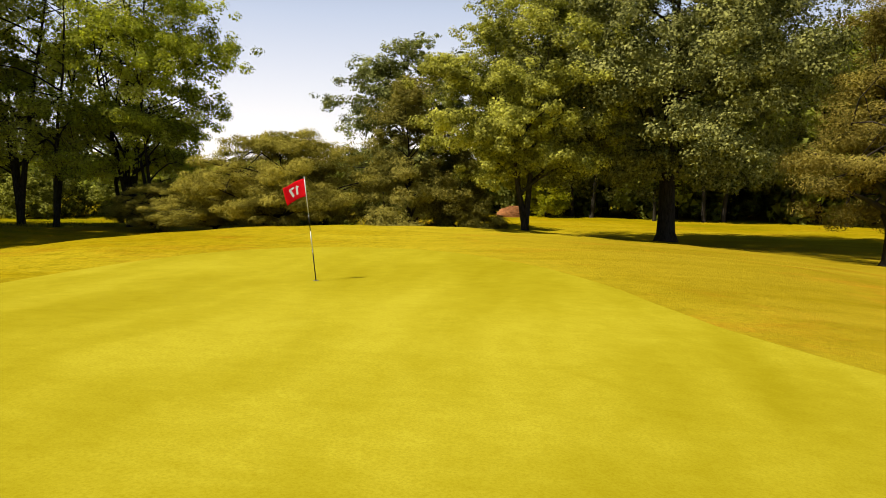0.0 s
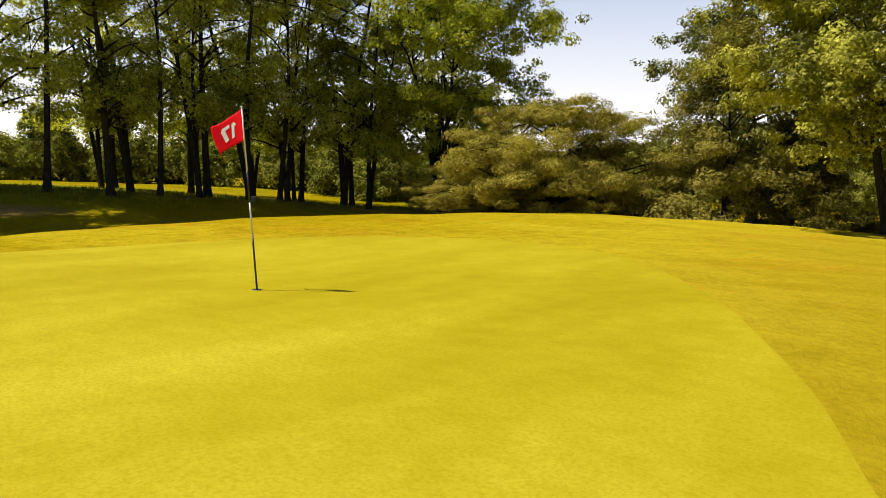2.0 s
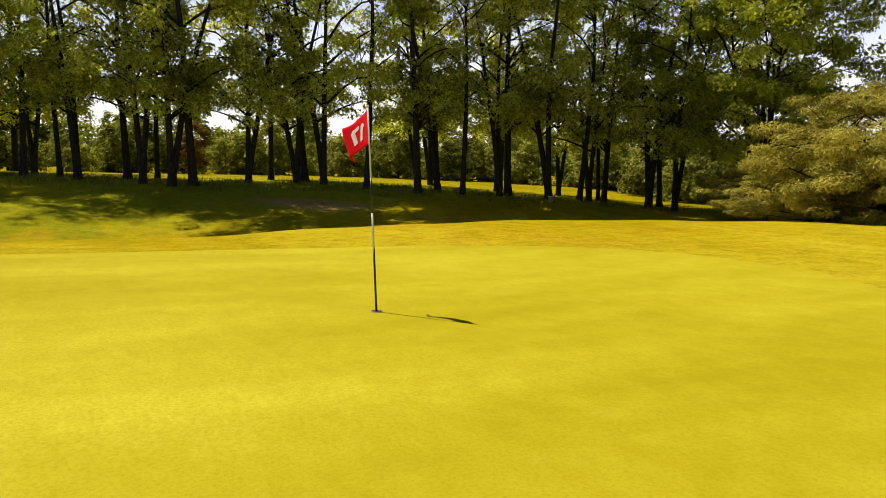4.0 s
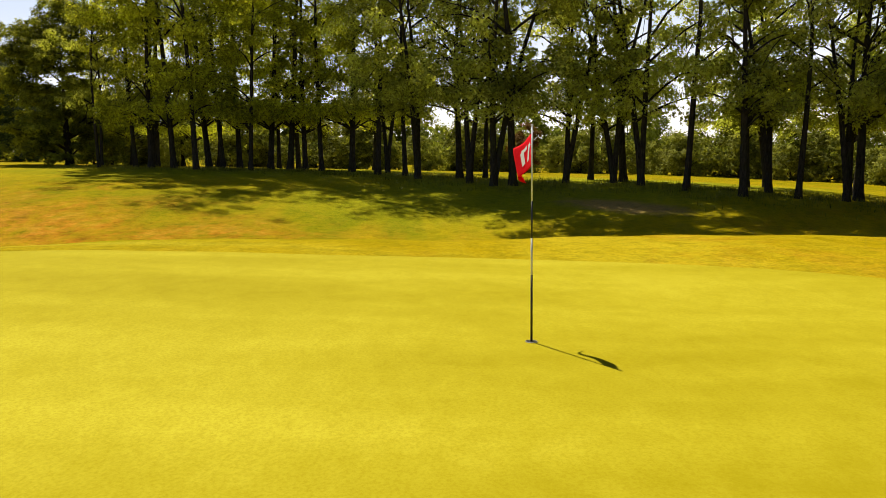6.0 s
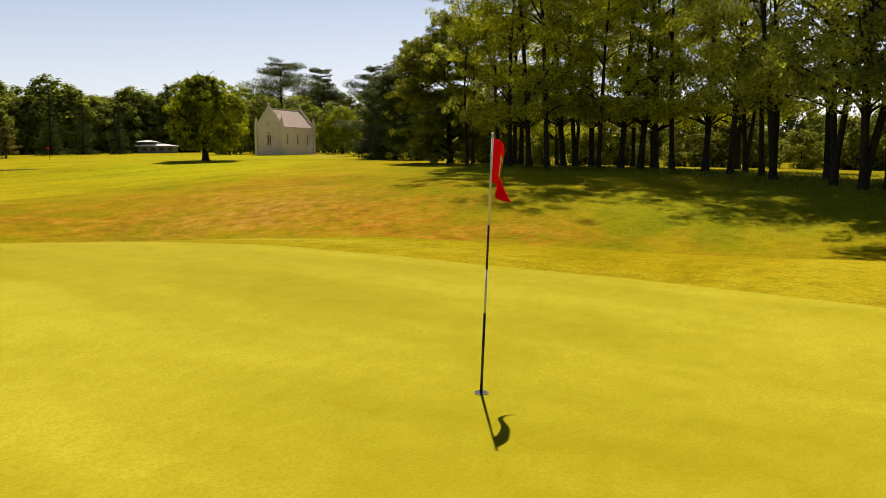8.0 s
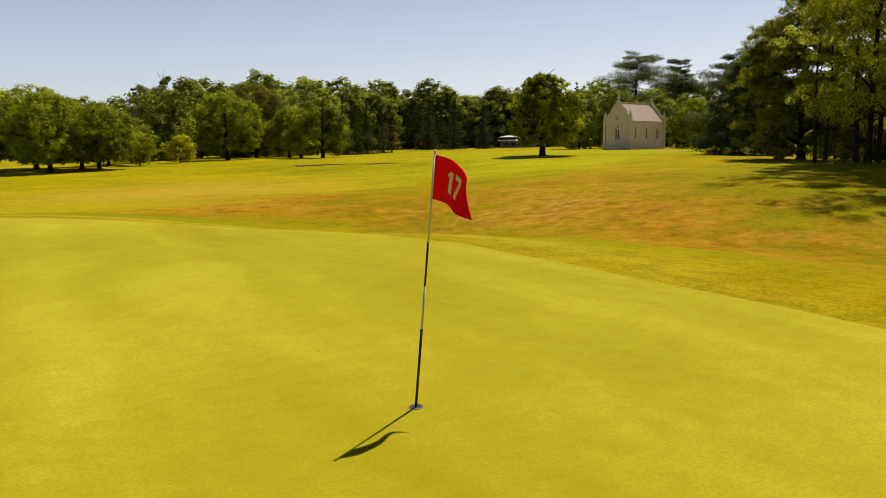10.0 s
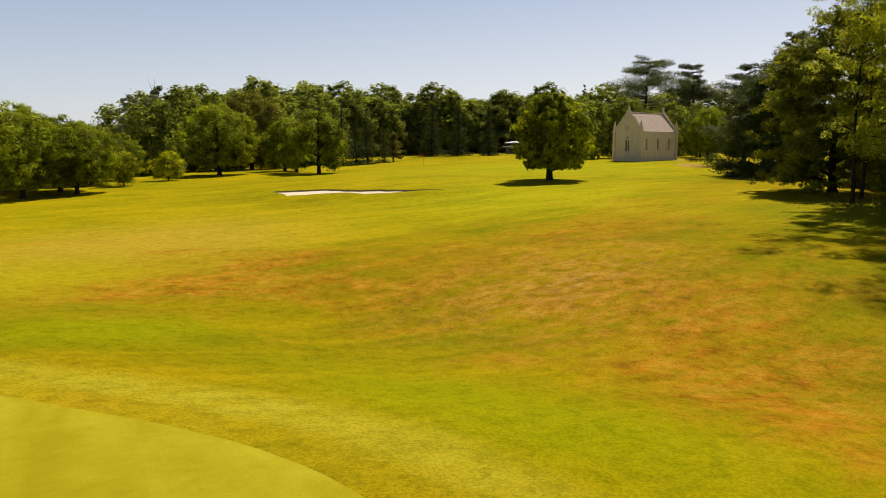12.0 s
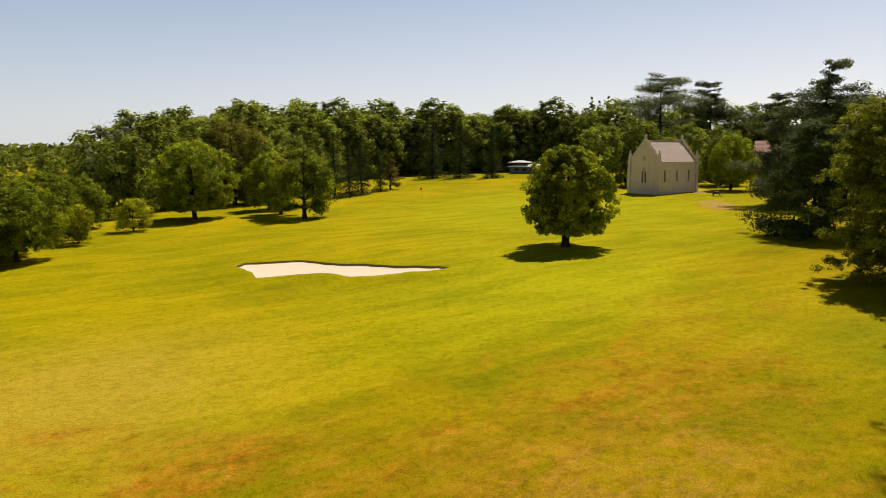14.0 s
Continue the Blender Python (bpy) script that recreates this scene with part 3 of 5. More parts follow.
def tree(name, label, category, seed, height, base, radius, trunk_r, leaves, size, material, wood, clumps=60, shape="round", width=0.62,
         limbs=12, hollow=0.45, forks=1, flat=0.7, puff=1.0, lean=0.0, bare=0, core=0.2, whole=0.35, boughs=0, low=1.0, spread=0.11, arm=0.16, deep=1.6, crook=0.014):
    """A tree at the origin: tapered trunk with limbs, and a crown of many small leaves gathered in clumps."""
    rng = np.random.default_rng(seed)
    root = thing(name, Matrix(), label, category)
    # clump centres inside the crown's envelope, kept towards its skin and gathered on flat boughs
    def inside():
        h = rng.uniform(0, 1) ** low
        while shape == "oval" and rng.uniform() ** 2 > 1 - ((h - 0.42) / 0.6) ** 2:
            h = rng.uniform(0, 1)
        if shape == "oval":
            env = math.sqrt(max(0.02, 1 - ((h - 0.42) / 0.6) ** 2))
        elif shape == "round":
            env = math.sqrt(max(0.0, 1 - (2 * h - 0.85) ** 2 / 1.35))
        elif shape == "tall":
            env = (0.55 + 0.6 * math.sin(math.pi * min(1, h * 0.95 + 0.05))) * (1 if h < 0.75 else math.sqrt(max(0.02, (1.02 - h) / 0.27)))
        elif shape == "cone":
            env = max(0.05, 1 - h) ** 0.85
        elif shape == "dome":
            env = math.sqrt(max(0.0, 1 - h * h))
        else:
            env = 1 - 0.55 * h
        w = rng.uniform(0, 2 * math.pi)
        rr = math.sqrt(rng.uniform(hollow * hollow, 1)) * env * radius * (1 + 0.16 * math.sin(3 * w + seed) + 0.1 * math.sin(5 * w + 2 * seed + 4 * h))
        return np.array((rr * math.cos(w) + lean * h * height, rr * math.sin(w), base + h * (height - base))), env

    hubs = [inside() for k in range(boughs)]
    cs, rs = [], []
    while len(cs) < clumps:
        if boughs and rng.uniform() < 0.88:
            at, env = hubs[int(rng.integers(boughs))]
            at = at + rng.normal(size=3) * np.array((spread, spread, 0.45 * spread)) * radius
        else:
            at, env = inside()
        cs.append(at)
        rs.append(puff * radius * rng.uniform(0.16, 0.30) * (0.75 + 0.4 * env))
    cs, rs = np.array(cs), np.array(rs)
    per = rng.multinomial(leaves, rs ** 2 / np.sum(rs ** 2))
    idx = np.repeat(np.arange(clumps), per)
    d = rng.normal(size=(leaves, 3))
    d /= np.linalg.norm(d, axis=1)[:, None]
    inner = rng.uniform(size=leaves) < core
    d *= np.where(inner[:, None], rng.uniform(0, 0.5, size=(leaves, 1)), rng.uniform(0.25, 1, size=(leaves, 1)) ** 0.5)
    c = cs[idx] + d * rs[idx][:, None] * np.array((1, 1, flat))
    pull = np.where(inner & (rng.uniform(size=leaves) < 0.6), rng.uniform(0.1, 0.65, leaves), 0.0)
    c[:, 0] -= (c[:, 0] - lean * c[:, 2]) * pull
    c[:, 1] -= c[:, 1] * pull
    out = c - np.array((lean * height * 0.5, 0, base + 0.4 * (height - base)))
    out /= np.maximum(np.linalg.norm(out, axis=1)[:, None], 0.1)
    ax = out * whole + d * (1.25 - whole) + rng.normal(size=(leaves, 3)) * 0.28 + np.array((0, 0, 0.45))
    crown = leaf_mesh("crown", c, ax, size * rng.uniform(0.65, 1.35, leaves) * np.where(inner, deep, 1.0), width, material, root, rng)
    # trunk and limbs
    vs, fs = [], []

    def put(t):
        k = len(vs)
        vs.extend(t[0])
        fs.extend(tuple(i + k for i in f) for f in t[1])

    stems = []
    for f in range(forks):
        sway = rng.normal(size=2) * crook * height
        bend = Vector((float(rng.normal()), float(rng.normal()), 0)) * 0.13
        spread = Vector((math.cos(2.1 * f + seed), math.sin(2.1 * f + seed), 0)) * (0.16 * height if forks > 1 else 0)
        pts, rad = [], []
        for s, flare in ((-0.02, 1.7), (0.008, 1.45), (0.03, 1.12), (0.08, 1.0), (0.2, 0.88), (0.35, 0.64), (0.5, 0.43), (0.65, 0.28), (0.8, 0.16), (1.0, 0.06)):
            p = Vector((sway[0] * math.sin(2.6 * s) + lean * s * height, sway[1] * math.sin(2.2 * s), s * height * 0.88))
            p += Vector((sway[1], -sway[0], 0)) * 0.6 * math.sin(9.0 * s) * max(0.0, s)
            p += spread * max(0, s) ** 1.3
            p += bend * max(0.0, s - 0.25) ** 2 * height
            pts.append(p)
            rad.append(trunk_r * flare * (0.75 if forks > 1 else 1))
        stems.append((pts, rad))
        put(tube(pts, rad, 9))
    order = rng.permutation(clumps)
    for i in order[:limbs]:
        tgt = Vector(cs[i])
        pts, rad = stems[i % forks]
        zs = max(base * 0.75, min(tgt.z - 0.30 * math.hypot(tgt.x, tgt.y) - 0.4, height * 0.8))
        k = max(i for i in range(len(pts) - 1) if i == 0 or pts[i].z <= zs)
        u = min(1, max(0, (zs - pts[k].z) / max(1e-3, pts[k + 1].z - pts[k].z)))
        st = pts[k].lerp(pts[k + 1], u)
        r = min(rad[k] * 0.6, arm)
        lp, lr = limb(st, tgt, r, r * 0.2, rng)
        put(tube(lp, lr, 5))
        for j in range(2):
            o = int(rng.integers(clumps))
            if (Vector(cs[o]) - tgt).length < radius:
                put(tube(*limb(lp[2 + j], Vector(cs[o]), r * 0.35, r * 0.1, rng, n=4), 4))
    for j in range(bare):
        w = rng.uniform(0, 2 * math.pi)
        h = base + (height - base) * rng.uniform(0.8, 0.95)
        e = Vector((radius * 0.4 * math.cos(w), radius * 0.4 * math.sin(w), height * rng.uniform(1.0, 1.1)))
        put(tube(*limb(Vector((0, 0, h)), e, 0.05, 0.012, rng, n=5), 4))
    mesh_object("trunk", [tuple(v) for v in vs], fs, [wood], root, True)
    return root


def plant(ob, x, y, turn=0.0, size=1.0, tall=1.0, sink=0.05, group="", label="", tilt=(0.0, 0.0)):
    """A copy of a tree on the ground at x, y."""
    made = copy_thing(ob, pose(x, y, ground_at(x, y) - sink, *tilt, turn))
    made.scale = (size, size, size * tall)
    return tagged(made, label, "", group)


def settle(ob, x, y, turn=0.0, sink=0.05):
    ob.matrix_world = pose(x, y, ground_at(x, y) - sink, 0, 0, turn)
    return ob


def needle_tree(name, label, seed, height, base, radius, trunk_r, tiers, per_tier, leaves, size, material, wood, droop=0.15, plate=0.12, power=0.9, flat_top=False, width=0.16, wild=False):
    """A conifer: branches in tiers, each carrying flat sprays of needles."""
    rng = np.random.default_rng(seed)
    root = thing(name, Matrix(), label, "tree")
    cs, rs, ends = [], [], []
    for i in range(tiers):
        s = (i + rng.uniform(-0.3, 0.3)) / max(1, tiers - 1)
        s = min(1, max(0, s))
        z = base + s * (height - base)
        reach = radius * (max(0.06, 1 - s) ** power if not flat_top else 0.55 + 0.45 * math.sin(math.pi * min(1, 0.15 + 0.8 * s)))
        z_tier, gap = z, (height - base) / tiers
        for k in range(per_tier):
            if wild:
                s = float(rng.uniform(0, 1)) ** 0.85
                z_tier = base + s * (height - base)
                reach = radius * (max(0.08, 1 - s) ** power if not flat_top else 0.45 + 0.55 * math.sin(math.pi * min(1, 0.2 + 0.72 * s))) * (1 + 0.3 * math.sin(2 * k + i))
            w = 2 * math.pi * (k + rng.uniform(-0.45, 0.45)) / per_tier + i * 1.3
            z = z_tier + gap * rng.uniform(-0.8, 0.5) * (0 if s > 0.97 else 1)
            ln = reach * (rng.uniform(0.25, 1.25) if wild else rng.uniform(0.45, 1.15))
            e = np.array((math.cos(w) * ln, math.sin(w) * ln, z - droop * ln + rng.normal() * 0.1))
            ends.append((z, e))
            for f in (0.35, 0.62, 0.9):
                cs.append(np.array((e[0] * f, e[1] * f, z + (e[2] - z) * f)))
                rs.append(max(0.25, ln * 0.26 * rng.uniform(0.7, 1.5)))
    cs, rs = np.array(cs), np.array(rs)
    per = rng.multinomial(leaves, rs ** 2 / np.sum(rs ** 2))
    idx = np.repeat(np.arange(len(cs)), per)
    d = rng.normal(size=(leaves, 3))
    d /= np.linalg.norm(d, axis=1)[:, None]
    d *= rng.uniform(0.1, 1, size=(leaves, 1)) ** 0.5
    c = cs[idx] + d * rs[idx][:, None] * np.array((1, 1, plate / 0.26))
    ax = d * np.array((0.6, 0.6, 1.0)) + rng.normal(size=(leaves, 3)) * 0.5 + np.array((0, 0, 0.5))
    leaf_mesh("crown", c, ax, size * rng.uniform(0.6, 1.3, leaves), width, material, root, rng)
    vs, fs = [], []
    pts = [Vector((0.02 * height * math.sin(3 * s), 0.015 * height * math.sin(4 * s + 1), s * height * 0.97 - 0.2 * (s == 0))) for s in np.linspace(0, 1, 8)]
    stem = tube(pts, [trunk_r * (1.3 if i == 0 else 1 - 0.9 * i / 7) for i in range(8)], 8)
    vs.extend(stem[0])
    fs.extend(stem[1])
    for z, e in ends:
        t = tube([Vector((0, 0, z)), Vector((e[0] * 0.5, e[1] * 0.5, z + (e[2] - z) * 0.4)), Vector(e)], [trunk_r * 0.25, trunk_r * 0.15, trunk_r * 0.05], 4)
        k = len(vs)
        vs.extend(t[0])
        fs.extend(tuple(i + k for i in f) for f in t[1])
    mesh_object("trunk", [tuple(v) for v in vs], fs, [wood], root, True)
    return root


def grove(protos, spots, group, seed, lo=0.85, hi=1.15):
    """Plants the prototypes by turns at the spots; the first of each is the prototype itself."""
    rng = np.random.default_rng(seed)
    used = set()
    for i, (x, y) in enumerate(spots):
        p = protos[i % len(protos)]
        s, turn = float(rng.uniform(lo, hi)), float(rng.uniform(0, 360))
        if id(p) in used:
            plant(p, x, y, turn, s, float(rng.uniform(0.92, 1.1)), 0.1, group, tilt=tuple(rng.normal(size=2) * 2.0))
        else:
            used.add(id(p))
            tagged(settle(p, x, y, turn), group=group)


# the belt of oaks on the bank west of the green
oak_tall = tree("oak_tree", "tall slender woodland oak with sunlit yellow-green leaves", "tree", 11, 24.0, 4.6, 4.3, 0.19, 14500, 0.185, LEAF_OAK, BARK, 170, "tall", limbs=26, hollow=0.25, puff=0.56, core=0.05, boughs=44, low=1.5, spread=0.13, arm=0.075, crook=0.022)
oak_wide = tree("oak_tree", "tall woodland oak with an open leafy crown", "tree", 12, 23.5, 3.9, 5.0, 0.22, 16000, 0.185, LEAF_OAK, BARK, 180, "tall", limbs=26, forks=2, hollow=0.25, puff=0.54, core=0.05, boughs=46, low=1.5, spread=0.13, arm=0.075, crook=0.022)
oak_thin = tree("oak_tree", "thin woodland oak with a bare lower trunk", "tree", 13, 25.0, 5.6, 3.6, 0.15, 12000, 0.185, LEAF_OAK, BARK, 140, "tall", limbs=22, lean=0.006, hollow=0.25, puff=0.58, core=0.05, boughs=38, low=1.4, spread=0.13, arm=0.065, crook=0.022)
oak_fork = tree("oak_tree", "forked woodland oak with a leaning stem", "tree", 14, 23.5, 4.2, 4.6, 0.20, 14500, 0.185, LEAF_OAK, BARK, 165, "tall", limbs=26, forks=2, hollow=0.25, puff=0.56, core=0.05, boughs=42, low=1.5, spread=0.13, arm=0.075, crook=0.022)
oak_dense = tree("oak_tree", "tall leafy woodland oak lit from behind", "tree", 16, 36.0, 4.4, 6.0, 0.22, 14000, 0.22, LEAF_WOOD, BARK, 190, "tall", limbs=22, hollow=0.35, puff=0.52, core=0.05, boughs=54, low=2.0, spread=0.13, arm=0.08, crook=0.016)
oak_slim = tree("oak_tree", "tall slim woodland oak in a close stand", "tree", 17, 35.0, 5.0, 5.0, 0.18, 10500, 0.22, LEAF_WOOD, BARK, 160, "tall", limbs=20, hollow=0.35, puff=0.54, core=0.05, boughs=46, low=2.0, spread=0.13, arm=0.08, crook=0.016)
BANK_NORTH = (
    (-31.5, 15.1), (-33.2, 17.2), (-31.3, 17.9), (-31.2, 20.4), (-32.0, 21.5), (-31.0, 23.9), (-30.7, 26.0), (-32.1, 27.9), (-32.7, 29.6), (-29.6, 30.8),
    (-34.0, 12.9), (-36.7, 11.1), (-40.1, 10.9), (-38.5, 9.9), (-43.1, 9.4), (-39.0, 7.0), (-38.0, 3.6), (-38.0, 2.4), (-44.6, 2.3), (-39.6, 1.0),
    (-44.3, 0.5), (-43.3, -2.4), (-46.3, -3.4), (-50.7, -5.0), (-47.4, -5.5),
)
BANK_SOUTH = (
    (-51.6, -7.9), (-51.5, -10.3), (-52.7, -11.8), (-57.8, -13.3), (-53.0, -13.1), (-58.1, -15.1), (-53.4, -14.8), (-50.2, -15.6), (-54.9, -17.7), (-53.6, -18.7),
    (-55.3, -20.4), (-49.8, -19.7), (-52.3, -22.3), (-56.5, -25.6), (-52.2, -24.1), (-55.3, -26.6), (-61.0, -27.0), (-60.0, -21.0),
    (-57.0, -6.5),
)
oaks = [oak_tall, oak_wide, oak_thin, oak_fork]
grove(oaks, BANK_NORTH, "oaks on the bank", 3, 0.97, 1.2)
grove([oak_dense, oak_slim], BANK_SOUTH, "oaks on the bank", 5, 0.9, 1.08)
for i, (x, y) in enumerate(((-64.0, -30.5), (-68.0, -27.0), (-63.0, -24.0))):
    plant(oak_dense, x, y, 70 * i, 0.78, 0.95, group="oaks on the bank")
for i, (x, y) in enumerate(((-53.1, -28.7), (-57.5, -30.5))):
    plant(oak_thin, x, y, 140 * i, 0.86, 1.05, group="oaks on the bank")
for i, (x, y) in enumerate(((-26.5, 30.0), (-20.5, 31.3), (-31.6, 33.6), (-35.0, 31.0), (-27.0, 38.5), (-37.5, 24.0), (-38.0, 18.0), (-41.0, 20.5), (-42.0, 27.0), (-38.5, 30.0))):
    plant(oaks[(1, 3, 0, 2, 1, 0, 3, 1, 0, 1)[i]], x, y, 80 * i, (0.95, 0.8, 0.95, 0.9, 0.95, 0.9, 0.9, 0.98, 0.95, 0.9)[i], group="oaks on the bank")

# trees beside the green, north of it
broad_oak = tree("oak_tree", "broad old oak with a wide open crown and dark trunk", "tree", 15, 18.0, 4.0, 7.3, 0.31, 85000, 0.19, LEAF_LINDEN, BARK, 800, "round", limbs=54, hollow=0.4, core=0.12, puff=0.34, forks=3, boughs=60, spread=0.14, arm=0.1)
settle(broad_oak, -23.0, 33.0, 200)
maple = tree("maple_tree", "large spreading maple with dense grey-green leaves and a stout trunk", "tree", 21, 19.0, 3.5, 9.0, 0.44, 300000, 0.125, LEAF_MAPLE, BARK_PALE, 2600, "round", limbs=40, hollow=0.35, puff=0.28, core=0.2, deep=1.2, width=0.85, whole=0.4, boughs=260, spread=0.13)
settle(maple, 11.4, 24.9, 40)
ash = tree("ash_tree", "forked young tree with glossy yellow-green leaves", "tree", 22, 10.8, 2.4, 5.0, 0.2, 120000, 0.105, LEAF_ASH, BARK, 1100, "round", limbs=26, forks=2, hollow=0.35, puff=0.29, core=0.2, deep=1.2, width=0.85, whole=0.4, boughs=90)
settle(ash, 4.1, 20.2, 10)
round_tree = tree("lime_tree", "tall rounded tree with blue-green leaves behind the pines", "tree", 23, 13.0, 2.0, 5.0, 0.3, 60000, 0.17, LEAF_LIME, BARK, 900, "oval", limbs=16, core=0.25, boughs=90, puff=0.37, spread=0.12)
settle(round_tree, -4.2, 36.9)
dark_shrub = tree("laurel_shrub", "dense dark evergreen shrub reaching the ground", "shrub", 24, 8.6, 0.1, 4.2, 0.14, 60000, 0.15, LEAF_SHRUB, BARK, 700, "cone", limbs=10, hollow=0.45, core=0.2, width=0.4, puff=0.46, boughs=70)
settle(dark_shrub, -2.5, 26.3)
plant(dark_shrub, 0.3, 27.4, 130, 0.66, 0.9)
scots = tree("pine_tree", "low wide-spreading pine with flat tiers of olive gold needles", "tree", 25, 4.8, 0.9, 5.0, 0.22, 110000, 0.17, NEEDLE, BARK, 300, "round", limbs=44, hollow=0.3, puff=0.52, flat=0.42, core=0.15, width=0.22, whole=0.15, boughs=50, spread=0.13, arm=0.08)
settle(scots, -8.8, 23.0, 20)
plant(scots, -13.2, 24.6, 100, 0.7, 0.75)
plant(scots, -12.0, 29.0, 220, 0.85, 0.85)
plant(scots, -18.3, 28.2, 30, 0.62, 0.95)
side_pine = tree("pine_tree", "tall pine with olive gold needles beside the green", "tree", 26, 9.4, 1.5, 4.2, 0.28, 90000, 0.13, NEEDLE_GOLD, BARK_PALE, 230, "cone", width=0.26, limbs=30, flat=0.5, hollow=0.3, core=0.2, puff=0.7, boughs=50)
settle(side_pine, 17.0, 12.9, 0)

# woods to the north and north-east, far behind
far_tree = tree("wood_tree", "distant full-crowned broadleaf tree", "tree", 31, 17.0, 0.6, 6.4, 0.3, 5600, 0.62, LEAF_FAR, BARK, 150, "oval", limbs=5, puff=0.85, flat=0.95, whole=0.4, hollow=0.6, core=0.25, width=0.85)
far_tall = tree("wood_tree", "distant tall broadleaf tree with an uneven crown", "tree", 32, 19.0, 0.6, 5.6, 0.3, 5600, 0.62, LEAF_FAR, BARK, 150, "oval", limbs=5, puff=0.85, flat=0.95, whole=0.4, hollow=0.6, core=0.25, width=0.85)
hedge = tree("hedge_bush", "distant rounded hedge bush", "shrub", 33, 6.0, 0.0, 4.2, 0.15, 2600, 0.42, LEAF_FAR, BARK, 60, "dome", limbs=4, puff=1.3, core=0.3, width=0.8)
settle(hedge, -66.0, 73.0)
north = [(6 + 6.2 * i, 62 - 1.3 * i + 4 * (i % 2)) for i in range(9)] + [(3 + 7 * i, 73 - i + 3 * (i % 3)) for i in range(9)]
grove([far_tree, far_tall], north, "woods behind the maple", 7, 0.85, 1.1)
for i in range(9):
    plant(hedge, 4 + 6.3 * i, 70.5 - 1.3 * i + 1.5 * (i % 3), 50 * i, 0.36 + 0.07 * (i % 4), group="undergrowth of the north woods")
wood_pole = tree("wood_tree", "slim dark-stemmed woodland tree at the wood's edge", "tree", 36, 16.5, 4.2, 3.6, 0.17, 5200, 0.36, LEAF_FAR, BARK, 80, "tall", limbs=18, core=0.2)
grove([wood_pole], [(3.5 + 3.9 * i + 1.2 * math.sin(i * 2.2), 58.0 - 0.85 * i + 1.6 * math.sin(i * 1.4)) for i in range(14)], "edge of the north woods", 9)
for i in range(16):
    plant(hedge, -62 + 4.4 * i, 74 + 5 * math.sin(i * 1.1), 71 * i, 0.85 + 0.12 * (i % 3), group="northern hedge")

# hedge and woods beyond the field west of the bank
for i in range(34):
    x, y = -118 + 0.62 * i + 4 * math.sin(i * 2.4), -66 + 4.9 * i
    plant((far_tree, hedge, far_tall, far_tree)[i % 4], x, y, 67 * i, (0.50, 1.15, 0.46, 0.56)[i % 4] * (1 + 0.12 * math.sin(i * 1.7)), 1.0, group="hedge beyond the field")
hazel = tree("hazel_bush", "dense bushy hazel in the hedgerow behind the oaks", "shrub", 37, 5.0, 0.1, 3.0, 0.1, 5200, 0.24, LEAF_HAZEL, BARK, 80, "dome", limbs=10, core=0.3, width=0.75)
HEDGEROW = ((-72, -38), (-69, -27), (-71.4, -17.9), (-70.8, -7), (-76.4, 8.2), (-79.6, 22.6), (-72.5, 30.8), (-64.9, 37.5), (-55.5, 41.3), (-46.5, 43.3), (-37.5, 41.3), (-31.5, 45.5), (-25.0, 50.0), (-18.0, 53.0))
rows = []
for (x0, y0), (x1, y1) in zip(HEDGEROW, HEDGEROW[1:]):
    n = max(2, round(math.hypot(x1 - x0, y1 - y0) / 3.6))
    rows += [(x0 + (x1 - x0) * k / n, y0 + (y1 - y0) * k / n) for k in range(n)]
for i, (x, y) in enumerate(rows):
    if i == 0:
        tagged(settle(hazel, x, y), group="hedgerow behind the oaks")
    else:
        plant(hazel, x + math.sin(i * 2.6), y + math.sin(i * 1.9), 77 * i, 0.98 + 0.16 * math.sin(i * 1.7), 1.0 + 0.14 * math.sin(i * 2.9), group="hedgerow behind the oaks")
plant(hazel, -9.5, 33.5, 40, 0.85, 0.9, label="bushy hazel beyond the pines")
copper = tree("copper_tree", "small red-brown leaved tree beyond the wood", "tree", 34, 4.8, 0.8, 1.7, 0.1, 3000, 0.22, LEAF_RED, BARK, 45, "round", limbs=10)
settle(copper, -63.5, 7.2)

# parkland trees south-west
chestnut = tree("chestnut_tree", "compact chestnut with a dense yellow-green crown and bare top twigs", "tree", 41, 9.3, 1.3, 3.9, 0.36, 34000, 0.27, LEAF_CHESTNUT, BARK, 700, "round", limbs=18, hollow=0.5, bare=7, core=0.2, puff=0.4, whole=0.4, flat=0.9)
settle(chestnut, -52.8, -61.8, 280)
lawn_tree = tree("lawn_tree", "rounded parkland tree with a low fresh green crown", "tree", 42, 11.0, 1.5, 5.7, 0.32, 28000, 0.28, LEAF_LAWN, BARK, 700, "oval", limbs=14, hollow=0.55, core=0.3, puff=0.4, whole=0.4, flat=0.9)
settle(lawn_tree, -31.5, -116.5)
walnut = tree("walnut_tree", "small crooked parkland tree with a rounded crown", "tree", 43, 9.2, 1.6, 4.2, 0.3, 14000, 0.31, LEAF_LAWN, BARK, 110, "round", limbs=16, bare=10, core=0.2, whole=0.5, flat=0.9, boughs=30)
settle(walnut, -44.0, -106.3)
plant(walnut, -43.2, -113.8, 120, 0.85)
plant(walnut, -44.5, -123.0, 200, 0.95)
bush = tree("round_shrub", "clipped rounded shrub on the lawn", "shrub", 44, 4.2, 0.5, 2.5, 0.1, 5200, 0.20, LEAF_BUSH, BARK, 60, "round", limbs=8)
settle(bush, -15.1, -100.0)
plant(bush, -22.0, -107.5, 90, 1.0, 0.95)
plant(bush, 5.8, 56.6, 30, 0.95, 1.0, label="sunlit yellow-green shrub at the wood's edge")
